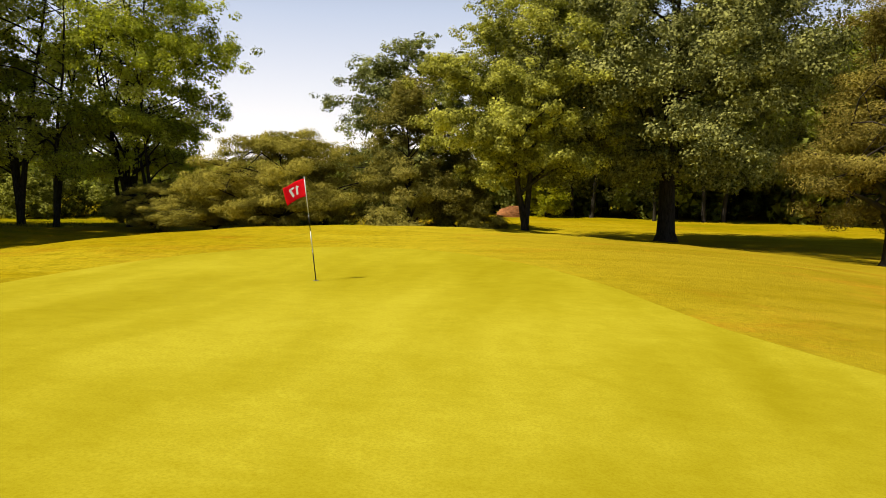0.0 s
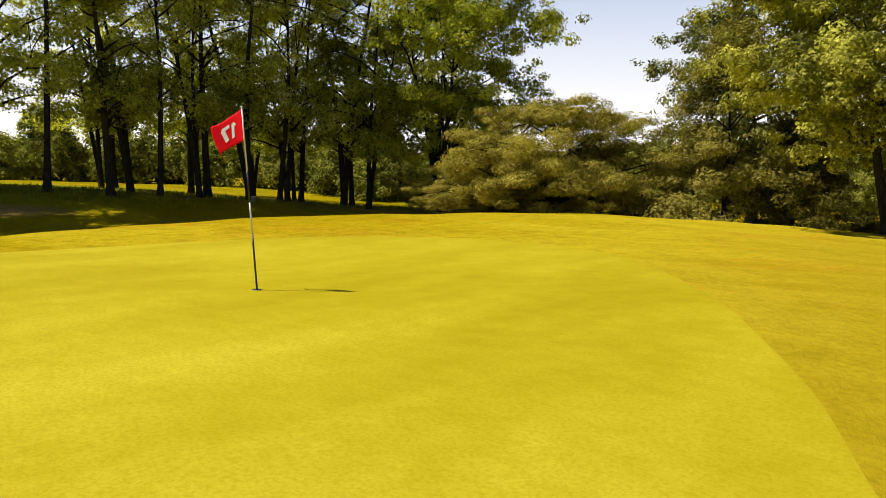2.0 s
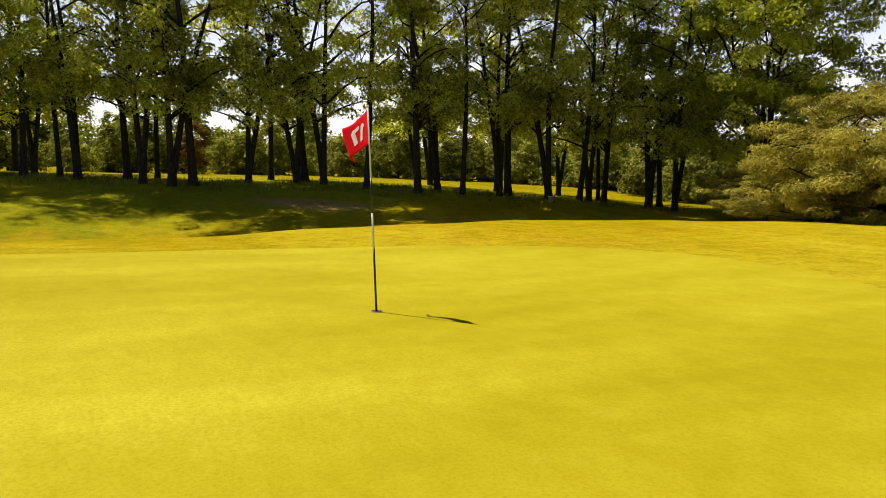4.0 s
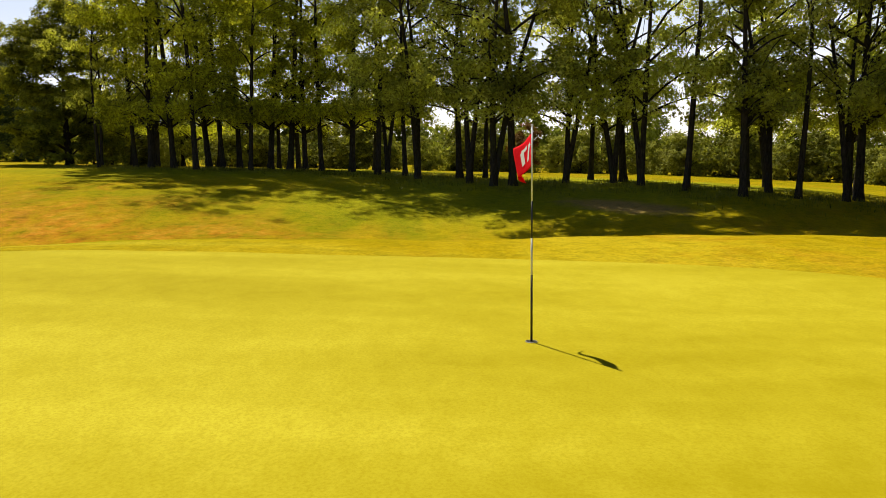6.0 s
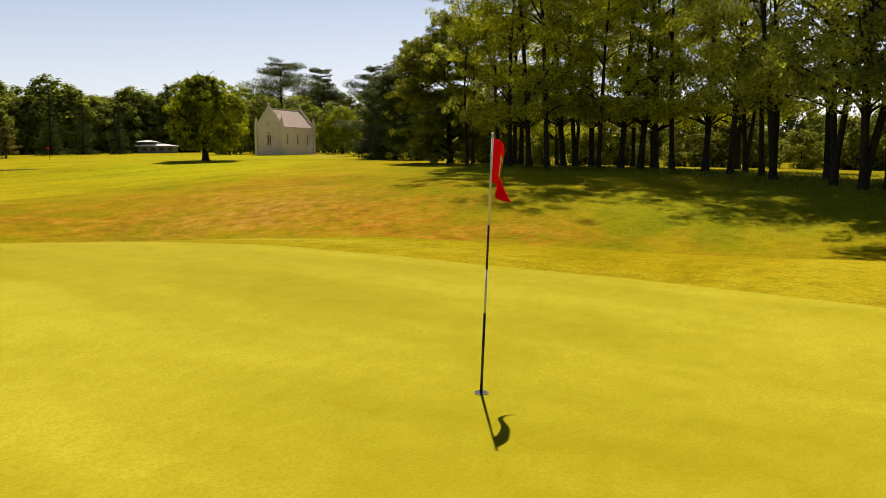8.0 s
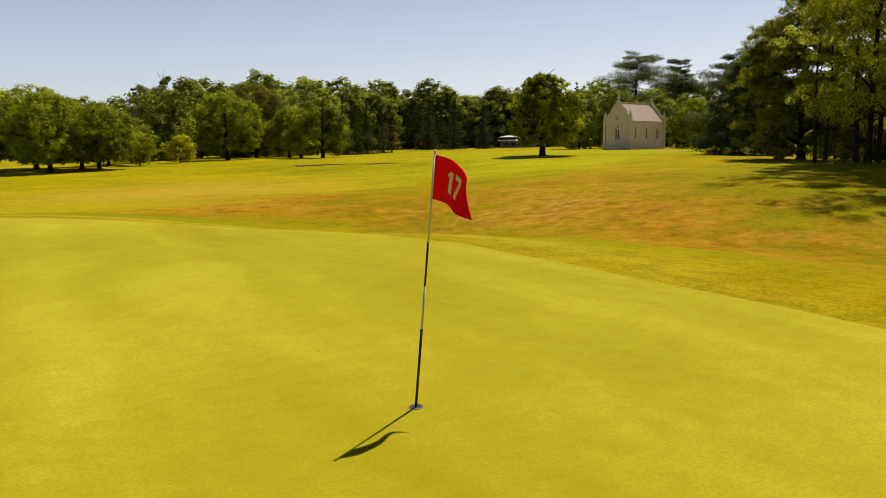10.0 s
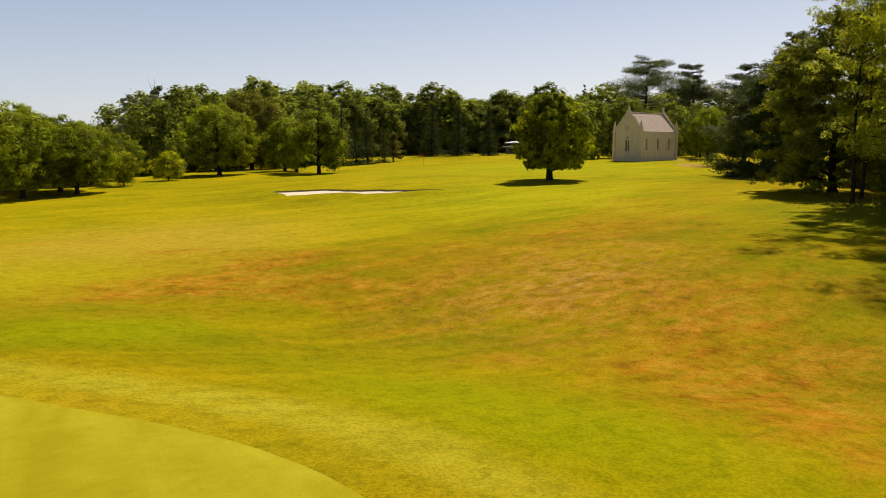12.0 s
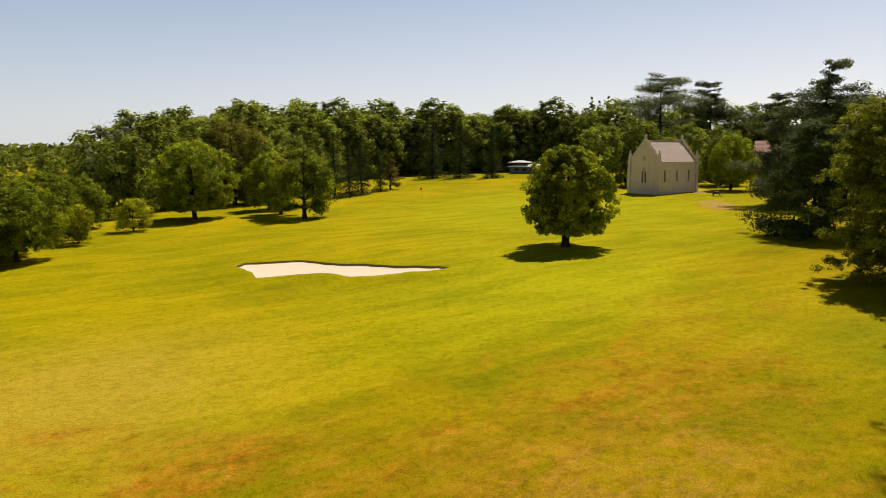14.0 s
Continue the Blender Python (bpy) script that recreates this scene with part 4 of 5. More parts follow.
for i, (x, y) in enumerate(((-2.5, 59.5), (1.2, 60.5), (-6.5, 62.0), (-11.0, 64.5), (-15.5, 66.0))):
    plant(hazel, x, y, 63 * i, 1.05 + 0.1 * (i % 2), group="undergrowth of the north woods")
plant(hazel, -1.0, 53.0, 110, 0.62, 0.9, label="low brownish bush at the wood's edge")
for i, (x, y, s) in enumerate(((-8.9, -90.5, 0.72), (-7.6, -96.0, 0.8), (-3.5, -88.0, 0.8), (-12.0, -106.0, 0.72), (-16.5, -114.9, 0.62), (-3.0, -102.0, 0.95), (2.0, -96.0, 0.9))):
    plant(lawn_tree, x, y, 60 * i, s, group="trees along the fairway")
for i, (x, y, s, p) in enumerate(((-24, -128, 0.72, 0), (-30, -136, 0.75, 1), (-38, -140, 0.85, 0), (-44, -152, 0.9, 0), (-52, -160, 1.0, 1), (-34, -152, 0.85, 1), (-48, -138, 0.7, 0), (-56, -148, 0.75, 0), (-20, -140, 0.48, 0), (-8, -130, 0.4, 0), (-62, -152, 0.7, 1), (-16, -158, 0.5, 1))):
    plant((far_tree, far_tall)[p], x, y, 73 * i, s, group="trees along the fairway")
aspen = tree("aspen_tree", "tall airy pale grey-green aspen above the parkland trees", "tree", 46, 15.0, 3.0, 3.6, 0.22, 7000, 0.34, LEAF_PALE, BARK, 60, "tall", limbs=20, hollow=0.2, puff=0.75, core=0.1, bare=6, width=0.75)
settle(aspen, -26.5, -137.5, 30)
plant(aspen, -22.5, -139.0, 150, 0.9)
beech = tree("beech_tree", "rounded beech with bronze-green leaves", "tree", 47, 14.6, 1.2, 6.0, 0.35, 14000, 0.34, LEAF_BRONZE, BARK, 130, "oval", limbs=12, hollow=0.55, puff=0.8, core=0.25, whole=0.6, flat=0.9, width=0.75)
settle(beech, -43.0, -137.0, 60)
plant(side_pine, -80.0, -150.0, 40, 0.72, 0.95, label="rounded brownish pine at the edge of the fairway")
# the far wall of woods
for i in range(30):
    s = i / 29
    x, y = -60 - 98 * s + 2 * math.sin(i * 2.3), -180 - 32 * math.sin(s * 2.2) + 20 * s + 3 * math.sin(i * 1.7)
    plant((far_tall, far_tree)[i % 2], x, y, 61 * i, 1.15 + 0.12 * math.sin(i * 1.9), 0.80, group="far woods")
for i in range(20):
    s = i / 19
    plant((far_tree, far_tall)[i % 2], -58 - 130 * s, -204 - 8 * math.sin(i * 1.3), 83 * i, 1.28 + 0.12 * math.sin(i * 2.9), 0.82, group="far woods")
for i in range(20):
    s = i / 19
    plant((far_tree, far_tall)[i % 2], -152 - 66 * s, -196 + 98 * s + 5 * math.sin(i * 2.1), 40 * i, 1.2 + 0.16 * math.sin(i * 1.7), 0.84, group="far woods")
for i in range(9):
    plant((far_tree, far_tall)[i % 2], -26 - 5.5 * i, -172 - 2.5 * i + 4 * math.sin(i * 2.2), 47 * i, 1.0 + 0.05 * i - 0.1 * (i % 3), 0.84, group="far woods")
for i in range(26):
    s = i / 25
    plant((far_tall, far_tree)[i % 2], -40 - 150 * s, -224 + 6 * math.sin(i * 1.9) + 30 * max(0.0, s - 0.6), 71 * i, 1.22 + 0.07 * math.sin(i * 2.3), 0.82, group="far woods")
poplar = tree("poplar_tree", "distant slim upright poplar", "tree", 35, 25.0, 1.0, 1.9, 0.25, 2600, 0.6, LEAF_FAR, BARK, 60, "tall", limbs=5, hollow=0.1, width=0.8)
settle(poplar, -198.0, -216.0)
for i in range(6):
    plant(poplar, -199.5 - 2.2 * i, -213.5 + 2.6 * i, 60 * i, 0.94 + 0.07 * math.sin(i * 2.1), group="row of poplars")


def distant_woods():
    """Wooded low hills all round, far off."""
    rng = np.random.default_rng(77)
    n = 60000
    w = rng.uniform(radians(60), radians(300), n)
    dist = rng.choice([330, 400, 520, 700], n, p=[0.25, 0.25, 0.25, 0.25]) * rng.uniform(0.97, 1.03, n)
    crowns = np.abs(np.sin(w * dist / 9 + np.sin(w * 31) * 3))
    top = 4.5 + 1.5 * np.sin(w * 9 + dist) + 2.6 * crowns + 0.008 * dist
    x, y = dist * np.cos(w), dist * np.sin(w)
    z = land(x, y) + top * rng.uniform(0, 1, n) ** 0.7
    ax = rng.normal(size=(n, 3)) * 0.6 + np.stack([-np.cos(w), -np.sin(w), 0.9 + 0 * w], 1)
    ob = leaf_mesh("distant_woods", np.stack([x, y, z], 1), ax, rng.uniform(1.4, 2.8, n) * (0.7 + dist / 900), 0.85, LEAF_FAR, None, rng)
    tagged(ob, "hazy line of wooded hills along the skyline", "woods", kind="stuff")


distant_woods()

fir = needle_tree("fir_tree", "dark conical fir with drooping branches", 51, 11.5, 0.6, 3.0, 0.2, 16, 7, 5000, 0.42, NEEDLE_DARK, BARK, 0.3, 0.2)
settle(fir, -69.0, -141.0)
for i, (x, y, s) in enumerate(((-65.5, -139.0, 0.9), (-75.5, -146.0, 0.75), (-61.5, -137.0, 1.05), (-118.0, -166.0, 1.15), (-112.0, -172.0, 1.4), (-106.0, -176.0, 1.5))):
    plant(fir, x, y, 50 * i, s, group="firs beside the fairway")
yew = tree("yew_tree", "very dark broad yew touching the ground", "tree", 53, 11.6, 0.0, 5.4, 0.3, 40000, 0.30, NEEDLE_DARK, BARK, 220, "dome", width=0.4, limbs=8, hollow=0.5, core=0.25, boughs=70, puff=0.8)
settle(yew, -79.3, -54.0)
cedar = needle_tree("cedar_tree", "tall old cedar with flat spreading plates of dark needles", 54, 24.0, 7.0, 9.0, 0.6, 11, 6, 36000, 0.40, NEEDLE_BLUE, BARK, -0.10, 0.12, flat_top=True, width=0.36, wild=True)
settle(cedar, -147.0, -136.0)
cedar_peak = needle_tree("cedar_tree", "tall cedar with a pointed crown of drooping tiers", 55, 20.0, 2.0, 6.8, 0.45, 14, 6, 40000, 0.40, NEEDLE_BLUE, BARK, -0.10, 0.15, 0.38, width=0.34, wild=True)
settle(cedar_peak, -107.4, -70.1)
plant(cedar_peak, -106.1, -76.8, 70, 0.8)
plant(cedar_peak, -154.4, -128.1, 140, 1.12)
plant(lawn_tree, -124.0, -98.0, 60, 0.74, 1.25, group="trees by the chapel")
plant(lawn_tree, -118.0, -108.0, 160, 0.9, group="trees by the chapel")
for i, (x, y, s) in enumerate(((-112.0, -120.0, 0.75), (-122.0, -118.0, 0.8), (-134.0, -108.0, 0.7), (-140.0, -122.0, 0.75), (-138.0, -92.0, 0.6), (-150.0, -80.0, 0.6))):
    plant(far_tree, x, y, 55 * i, s, group="trees by the chapel")
hornbeam = tree("hornbeam_tree", "broad low-branched tree at the end of the wooded bank", "tree", 45, 14.6, 0.5, 5.8, 0.34, 120000, 0.18, LEAF_HORN, BARK, 1200, "round", limbs=24, hollow=0.5, puff=0.34, core=0.25, boughs=100, spread=0.14)
settle(hornbeam, -62.6, -35.8, 95)
plant(oak_dense, -72.0, -36.0, 95, 0.55, group="oaks on the bank")


# ---- flagstick and hole ----
def flagstick():
    root = thing("flagstick", pose(0, 0, ground_at(0, 0), 0, -5.2, 0), "leaning black and white golf flagstick with a red flag", "flagstick")
    z = 0.0
    for top, mat, lab in ((0.66, BLACK, "black painted band"), (1.02, WHITE, "white painted band"), (1.38, BLACK, "black painted band"), (2.11, WHITE, "white painted band")):
        bm = bmesh.new()
        r0 = 0.0115 - 0.0018 * z
        bmesh.ops.create_cone(bm, cap_ends=True, segments=14, radius1=r0, radius2=r0 - 0.0006, depth=top - z)
        bmesh.ops.translate(bm, verts=bm.verts, vec=(0, 0, (z + top) / 2))
        part("band", bm, mat, root, lab, True)
        z = top
    bm = bmesh.new()
    bmesh.ops.create_uvsphere(bm, u_segments=10, v_segments=8, radius=0.014)
    bmesh.ops.translate(bm, verts=bm.verts, vec=(0, 0, 2.12))
    part("knob", bm, WHITE, root, "", True)

    # the cloth, half unfurled in a light wind
    n, m = 26, 16
    w, h = 0.47, 0.36

    def at(u, v, lift=0.0):
        fall = 0.15 * u ** 1.4
        x = -w * u * (0.93 - 0.06 * v) - 0.008
        y = 0.09 * u * math.sin(5.0 * u + 1.5 * v) + 0.026 * math.sin(10 * u + 3 * v) * u + 0.03 * u
        p = Vector((x, y + lift, 2.095 - h * v - fall + 0.015 * math.sin(6 * u) * u))
        return Matrix.Rotation(radians(9), 3, "Z") @ p

    vs = [tuple(at(i / n, j / m)) for i in range(n + 1) for j in range(m + 1)]
    fs = [(i * (m + 1) + j, (i + 1) * (m + 1) + j, (i + 1) * (m + 1) + j + 1, i * (m + 1) + j + 1) for i in range(n) for j in range(m)]
    flag = mesh_object("flag", vs, fs, [CLOTH], root, True, label="rippling red cloth flag")
    solid = flag.modifiers.new("cloth thickness", "SOLIDIFY")
    solid.thickness = 0.0022

    # the number, printed on both sides
    for side in (1, -1):
        vs, fs = [], []
        strokes = [((0.40, 0.27), (0.40, 0.75), 0.085), ((0.32, 0.38), (0.40, 0.27), 0.06), ((0.52, 0.29), (0.74, 0.29), 0.085), ((0.72, 0.29), (0.58, 0.75), 0.085)]
        for (u0, v0), (u1, v1), wd in strokes:
            du, dv = (u1 - u0) * w, (v1 - v0) * h
            ln = math.hypot(du, dv)
            nu, nv = -dv / ln * wd / 2 / w * 0.5, du / ln * wd / 2 / h * 0.5
            k = 10
            b = len(vs)
            for i in range(k + 1):
                s = i / k
                for q in (1, -1):
                    u, v = u0 + (u1 - u0) * s + q * nu, v0 + (v1 - v0) * s + q * nv
                    vs.append(tuple(at(u if side > 0 else u, v, 0.0036 * side)))
            for i in range(k):
                fs.append((b + 2 * i, b + 2 * i + 1, b + 2 * i + 3, b + 2 * i + 2))
        mesh_object("number", vs, fs, [PRINT], flag, label="white printed number 17")
    return root


flagstick()


def hole_cup():
    root = thing("hole_cup", pose(0, 0, ground_at(0, 0)), "golf hole with a thin rim cut into the green", "golf hole")
    # flat black disc just above the turf, painted for the shade inside the hole
    bm = bmesh.new()
    bmesh.ops.create_circle(bm, cap_ends=True, segments=28, radius=0.054)
    bmesh.ops.translate(bm, verts=bm.verts, vec=(0, 0, 0.006))
    part("hole_shade", bm, BLACK, root, "flat black disc for the shade inside the hole")
    vs, fs, n = [], [], 32
    for i in range(n):
        w = 2 * math.pi * i / n
        for r, z in ((0.054, 0.002), (0.055, 0.008), (0.059, 0.008), (0.062, 0.002)):
            vs.append((r * math.cos(w), r * math.sin(w), z))
    for i in range(n):
        j = (i + 1) % n
        for k in range(3):
            fs.append((4 * i + k, 4 * j + k, 4 * j + k + 1, 4 * i + k + 1))
    mesh_object("rim", vs, fs, [CUP], root, True, label="pale cup rim")


hole_cup()


def roof_slab(x0, x1, y0, y1, z0, z1, courses, lip):
    """One roof slope whose courses step over one another, rising from y0, z0 to y1, z1."""
    bm = bmesh.new()
    line = []
    for i in range(courses):
        a, c = i / courses, (i + 1) / courses
        line.append((y0 + (y1 - y0) * a, z0 + (z1 - z0) * a + lip))
        line.append((y0 + (y1 - y0) * c, z0 + (z1 - z0) * c + lip * 0.3))
    line += [(y1, z1 - 0.1), (y0, z0 - 0.06)]
    left = [bm.verts.new((x0, y, z)) for y, z in line]
    right = [bm.verts.new((x1, y, z)) for y, z in line]
    for i in range(len(line)):
        k = (i + 1) % len(line)
        bm.faces.new((left[k], left[i], right[i], right[k]))
    bm.faces.new(left)
    bm.faces.new(right[::-1])
    bmesh.ops.recalc_face_normals(bm, faces=bm.faces)
    return bm


# ---- chapel ----
def chapel():
    W, L, EAVE, PEAK, T = 6.5, 10.85, 5.6, 9.3, 0.5
    z0 = ground_at(-107, -100) + 0.1
    side = radians(184.6)
    # local x runs along the side wall away from the near corner, local y along the gable wall
    root = thing("chapel", Matrix.Translation((-106.53, -99.53, z0)) @ Matrix.Rotation(side, 4, "Z"), "small pale limestone chapel with stepped gables and a slate roof", "chapel")

    def wall_with_lancets(name, length, height, openings, m, gable=False):
        """A thick wall of local x 0..length with pointed openings cut through."""
        bm = bmesh.new()
        outline = [(0, 0), (length, 0), (length, height)] + ([(length / 2, PEAK)] if gable else []) + [(0, height)]
        cuts = []
        for cx, z1, w, h in openings:
            n = 5
            arch = [(cx - w / 2, z1), (cx + w / 2, z1), (cx + w / 2, z1 + h)]
            arch += [(cx + w / 2 * math.cos(a), z1 + h + w * 0.95 * math.sin(a)) for a in np.linspace(0.3, math.pi - 0.3, n)]
            arch += [(cx - w / 2, z1 + h)]
            cuts.append(arch)
        for y in (0.0, T):
            loops = []
            for poly in [outline] + cuts:
                v = [bm.verts.new((x, y, z)) for x, z in poly]
                loops.append([bm.edges.new((v[i], v[(i + 1) % len(v)])) for i in range(len(v))])
            bmesh.ops.triangle_fill(bm, use_beauty=True, use_dissolve=False, edges=[e for l in loops for e in l])
        bm.verts.ensure_lookup_table()
        half = len(bm.verts) // 2
        start = 0
        for poly in [outline] + cuts:
            n = len(poly)
            for i in range(n):
                a, b = start + i, start + (i + 1) % n
                bm.faces.new((bm.verts[a], bm.verts[b], bm.verts[half + b], bm.verts[half + a]))
            start += n
        bmesh.ops.recalc_face_normals(bm, faces=bm.faces)
        bmesh.ops.transform(bm, matrix=m, verts=bm.verts)
        part(name, bm, STONE, root)

    def glass(cx, z1, w, h, m):
        bm = bmesh.new()
        box(bm, (cx - w / 2, T * 0.55, z1), (cx + w / 2, T * 0.55 + 0.03, z1 + h + w * 0.9))
        box(bm, (cx - 0.03, T * 0.5, z1), (cx + 0.03, T * 0.54, z1 + h + w * 0.8))
        bmesh.ops.transform(bm, matrix=m, verts=bm.verts)
        part("window", bm, DARK, root, "narrow pointed lancet window")

    lancets = [(1.75, 2.1, 0.46, 1.75), (5.15, 2.1, 0.46, 1.75), (8.55, 2.1, 0.46, 1.75)]
    front = Matrix.Rotation(radians(90), 4, "Z") @ Matrix.Diagonal((1, -1, 1, 1))
    pair = [(W / 2 - 0.29, 1.9, 0.38, 1.8), (W / 2 + 0.29, 1.9, 0.38, 1.8), (W / 2, 4.25, 0.34, 0.12)]
    pair += [(W / 2 + dx, z, 0.24, 0.1) for dx in (-0.19, 0.19) for z in (5.85, 6.3)]
    ident = Matrix()
    wall_with_lancets("side_wall", L, EAVE, lancets, ident)
    wall_with_lancets("side_wall", L, EAVE, lancets, Matrix.Translation((0, W - T, 0)))
    wall_with_lancets("gable_wall", W, EAVE, pair, Matrix.Translation((-0.004, 0, 0)) @ front, True)
    wall_with_lancets("gable_wall", W, EAVE, pair[:2], Matrix.Translation((L - T + 0.004, 0, 0)) @ front, True)
    for o in lancets:
        glass(*o, ident)
        glass(*o, Matrix.Translation((0, W - T, 0)))
    for o in pair:
        glass(*o, front)
    # roof slabs with courses of slate
    for s in (0, 1):
        bm = roof_slab(T, L - T, -0.12, W / 2, EAVE - 0.05, PEAK - 0.05, 30, 0.035)
        if s:
            bmesh.ops.transform(bm, matrix=Matrix.Translation((0, W, 0)) @ Matrix.Diagonal((1, -1, 1, 1)), verts=bm.verts)
            bmesh.ops.recalc_face_normals(bm, faces=bm.faces)
        part("roof", bm, SLATE, root, "weathered pinkish grey slate roof slope")
    bm = bmesh.new()
    box(bm, (T, W / 2 - 0.12, PEAK - 0.06), (L - T, W / 2 + 0.12, PEAK + 0.08))
    part("ridge", bm, STONE, root)
    # crow steps and finials on both gables
    for x in (-0.06, L - T - 0.04):
        n = 8
        for i in range(n):
            for sgn in (0, 1):
                bm = bmesh.new()
                y0 = (W / 2) * i / n
                z1 = EAVE + (PEAK - EAVE) * (i + 1) / n + 0.18
                lo, hi = (x, y0 - 0.02, z1 - 0.75), (x + T + 0.12, y0 + W / 2 / n + 0.06, z1)
                if sgn:
                    lo, hi = (lo[0], W - hi[1], lo[2]), (hi[0], W - lo[1], hi[2])
                box(bm, lo, hi)
                part("gable_step", bm, STONE, root)
        bm = bmesh.new()
        box(bm, (x + 0.1, W / 2 - 0.2, PEAK + 0.1), (x + 0.5, W / 2 + 0.2, PEAK + 0.5))
        box(bm, (x + 0.22, W / 2 - 0.08, PEAK + 0.5), (x + 0.38, W / 2 + 0.08, PEAK + 1.2))
        box(bm, (x + 0.22, W / 2 - 0.28, PEAK + 0.8), (x + 0.38, W / 2 + 0.28, PEAK + 0.95))
        part("finial", bm, STONE, root, "stone cross finial")
    # corner buttresses with pinnacles
    for x in (-0.35, L - 0.45):
        for y in (-0.35, W - 0.45):
            bm = bmesh.new()
            box(bm, (x + 0.12, y + 0.12, 0), (x + 0.68, y + 0.68, EAVE * 0.98))
            box(bm, (x + 0.06, y + 0.06, EAVE * 0.98), (x + 0.74, y + 0.74, EAVE + 0.2))
            box(bm, (x + 0.18, y + 0.18, EAVE + 0.2), (x + 0.62, y + 0.62, EAVE + 0.8))
            r = bmesh.ops.create_cone(bm, cap_ends=True, segments=4, radius1=0.36, radius2=0.04, depth=1.3)
            bmesh.ops.transform(bm, matrix=Matrix.Translation((x + 0.4, y + 0.4, EAVE + 1.45)) @ Matrix.Rotation(radians(45), 4, "Z"), verts=r["verts"])
            part("pinnacle", bm, STONE, root, "pointed corner pinnacle")
    bm = bmesh.new()
    box(bm, (-0.12, -0.12, -0.4), (L + 0.12, W + 0.12, 0.45))
    part("plinth", bm, STONE, root)
    bm = bmesh.new()
    box(bm, (T, -0.1, EAVE - 0.28), (L - T, 0.0, EAVE - 0.02))
    part("cornice", bm, STONE, root)


chapel()


# ---- bunker ----
def bunker():
    ring = bunker_ring()
    n = len(ring)
    mid = sum(ring, Vector((0, 0))) / n
    spine = (Vector((-27.5, -70.3)), Vector((-37.5, -61.2)))
    nor = []
    for i in range(n):
        t = (ring[(i + 1) % n] - ring[i - 1]).normalized()
        nor.append(Vector((-t.y, t.x)))
    if nor[0].dot(ring[0] - mid) < 0:
        nor = [-v for v in nor]

    def axis_point(p):
        d = spine[1] - spine[0]
        return spine[0] + d * min(1, max(0, (p - spine[0]).dot(d) / d.dot(d)))

    # turf rolling over the edge and down the cut face
    steps = ((3.6, -0.05), (1.8, 0.02), (0.6, 0.07), (0.1, 0.08), (-0.04, 0.04), (-0.12, -0.06), (-0.28, -0.17))
    vs, fs, slots = [], [], []
    for i, (p, o) in enumerate(zip(ring, nor)):
        near = max(0.0, o.dot(Vector((0.61, 0.79))))
        for off, up in steps:
            up += 0.27 * near * max(0.0, 1 - abs(off) / 3.6) if off > -0.1 else 0.0
            q = p + o * (off + 0.05 * math.sin(i * 1.7) * (abs(off) < 0.5))
            vs.append((q.x, q.y, ground_at(q.x, q.y) + up))
    m = len(steps)
    for i in range(n):
        j = (i + 1) % n
        for k in range(m - 1):
            fs.append((m * i + k, m * j + k, m * j + k + 1, m * i + k + 1))
            slots.append(1 if k >= m - 3 else 0)
    lip = mesh_object("bunker_lip", vs, fs, [ROUGH, SHADED_SOIL], None, True, slots)
    tagged(lip, "turf edge and cut earth face, coloured dark as in shade, round the sand bunker", "bunker edge", kind="structure")
    vs, fs = [], []
    k = 7
    for p, o in zip(ring, nor):
        c = axis_point(p)
        e = p - o * 0.15
        for i in range(k + 1):
            s = i / k
            q = e.lerp(c, s)
            vs.append((q.x, q.y, ground_at(q.x, q.y) - 0.11 - 0.07 * min(1, s * 3) + 0.012 * math.sin(q.x * 3) * math.sin(q.y * 2.6)))
    for i in range(n):
        j = (i + 1) % n
        for s in range(k):
            fs.append(((k + 1) * i + s, (k + 1) * j + s, (k + 1) * j + s + 1, (k + 1) * i + s + 1))
    sand = mesh_object("sand", vs, fs, [SAND], None, True)
    tagged(sand, "long shallow bunker filled with pale raked sand", "sand bunker", kind="structure")


bunker()


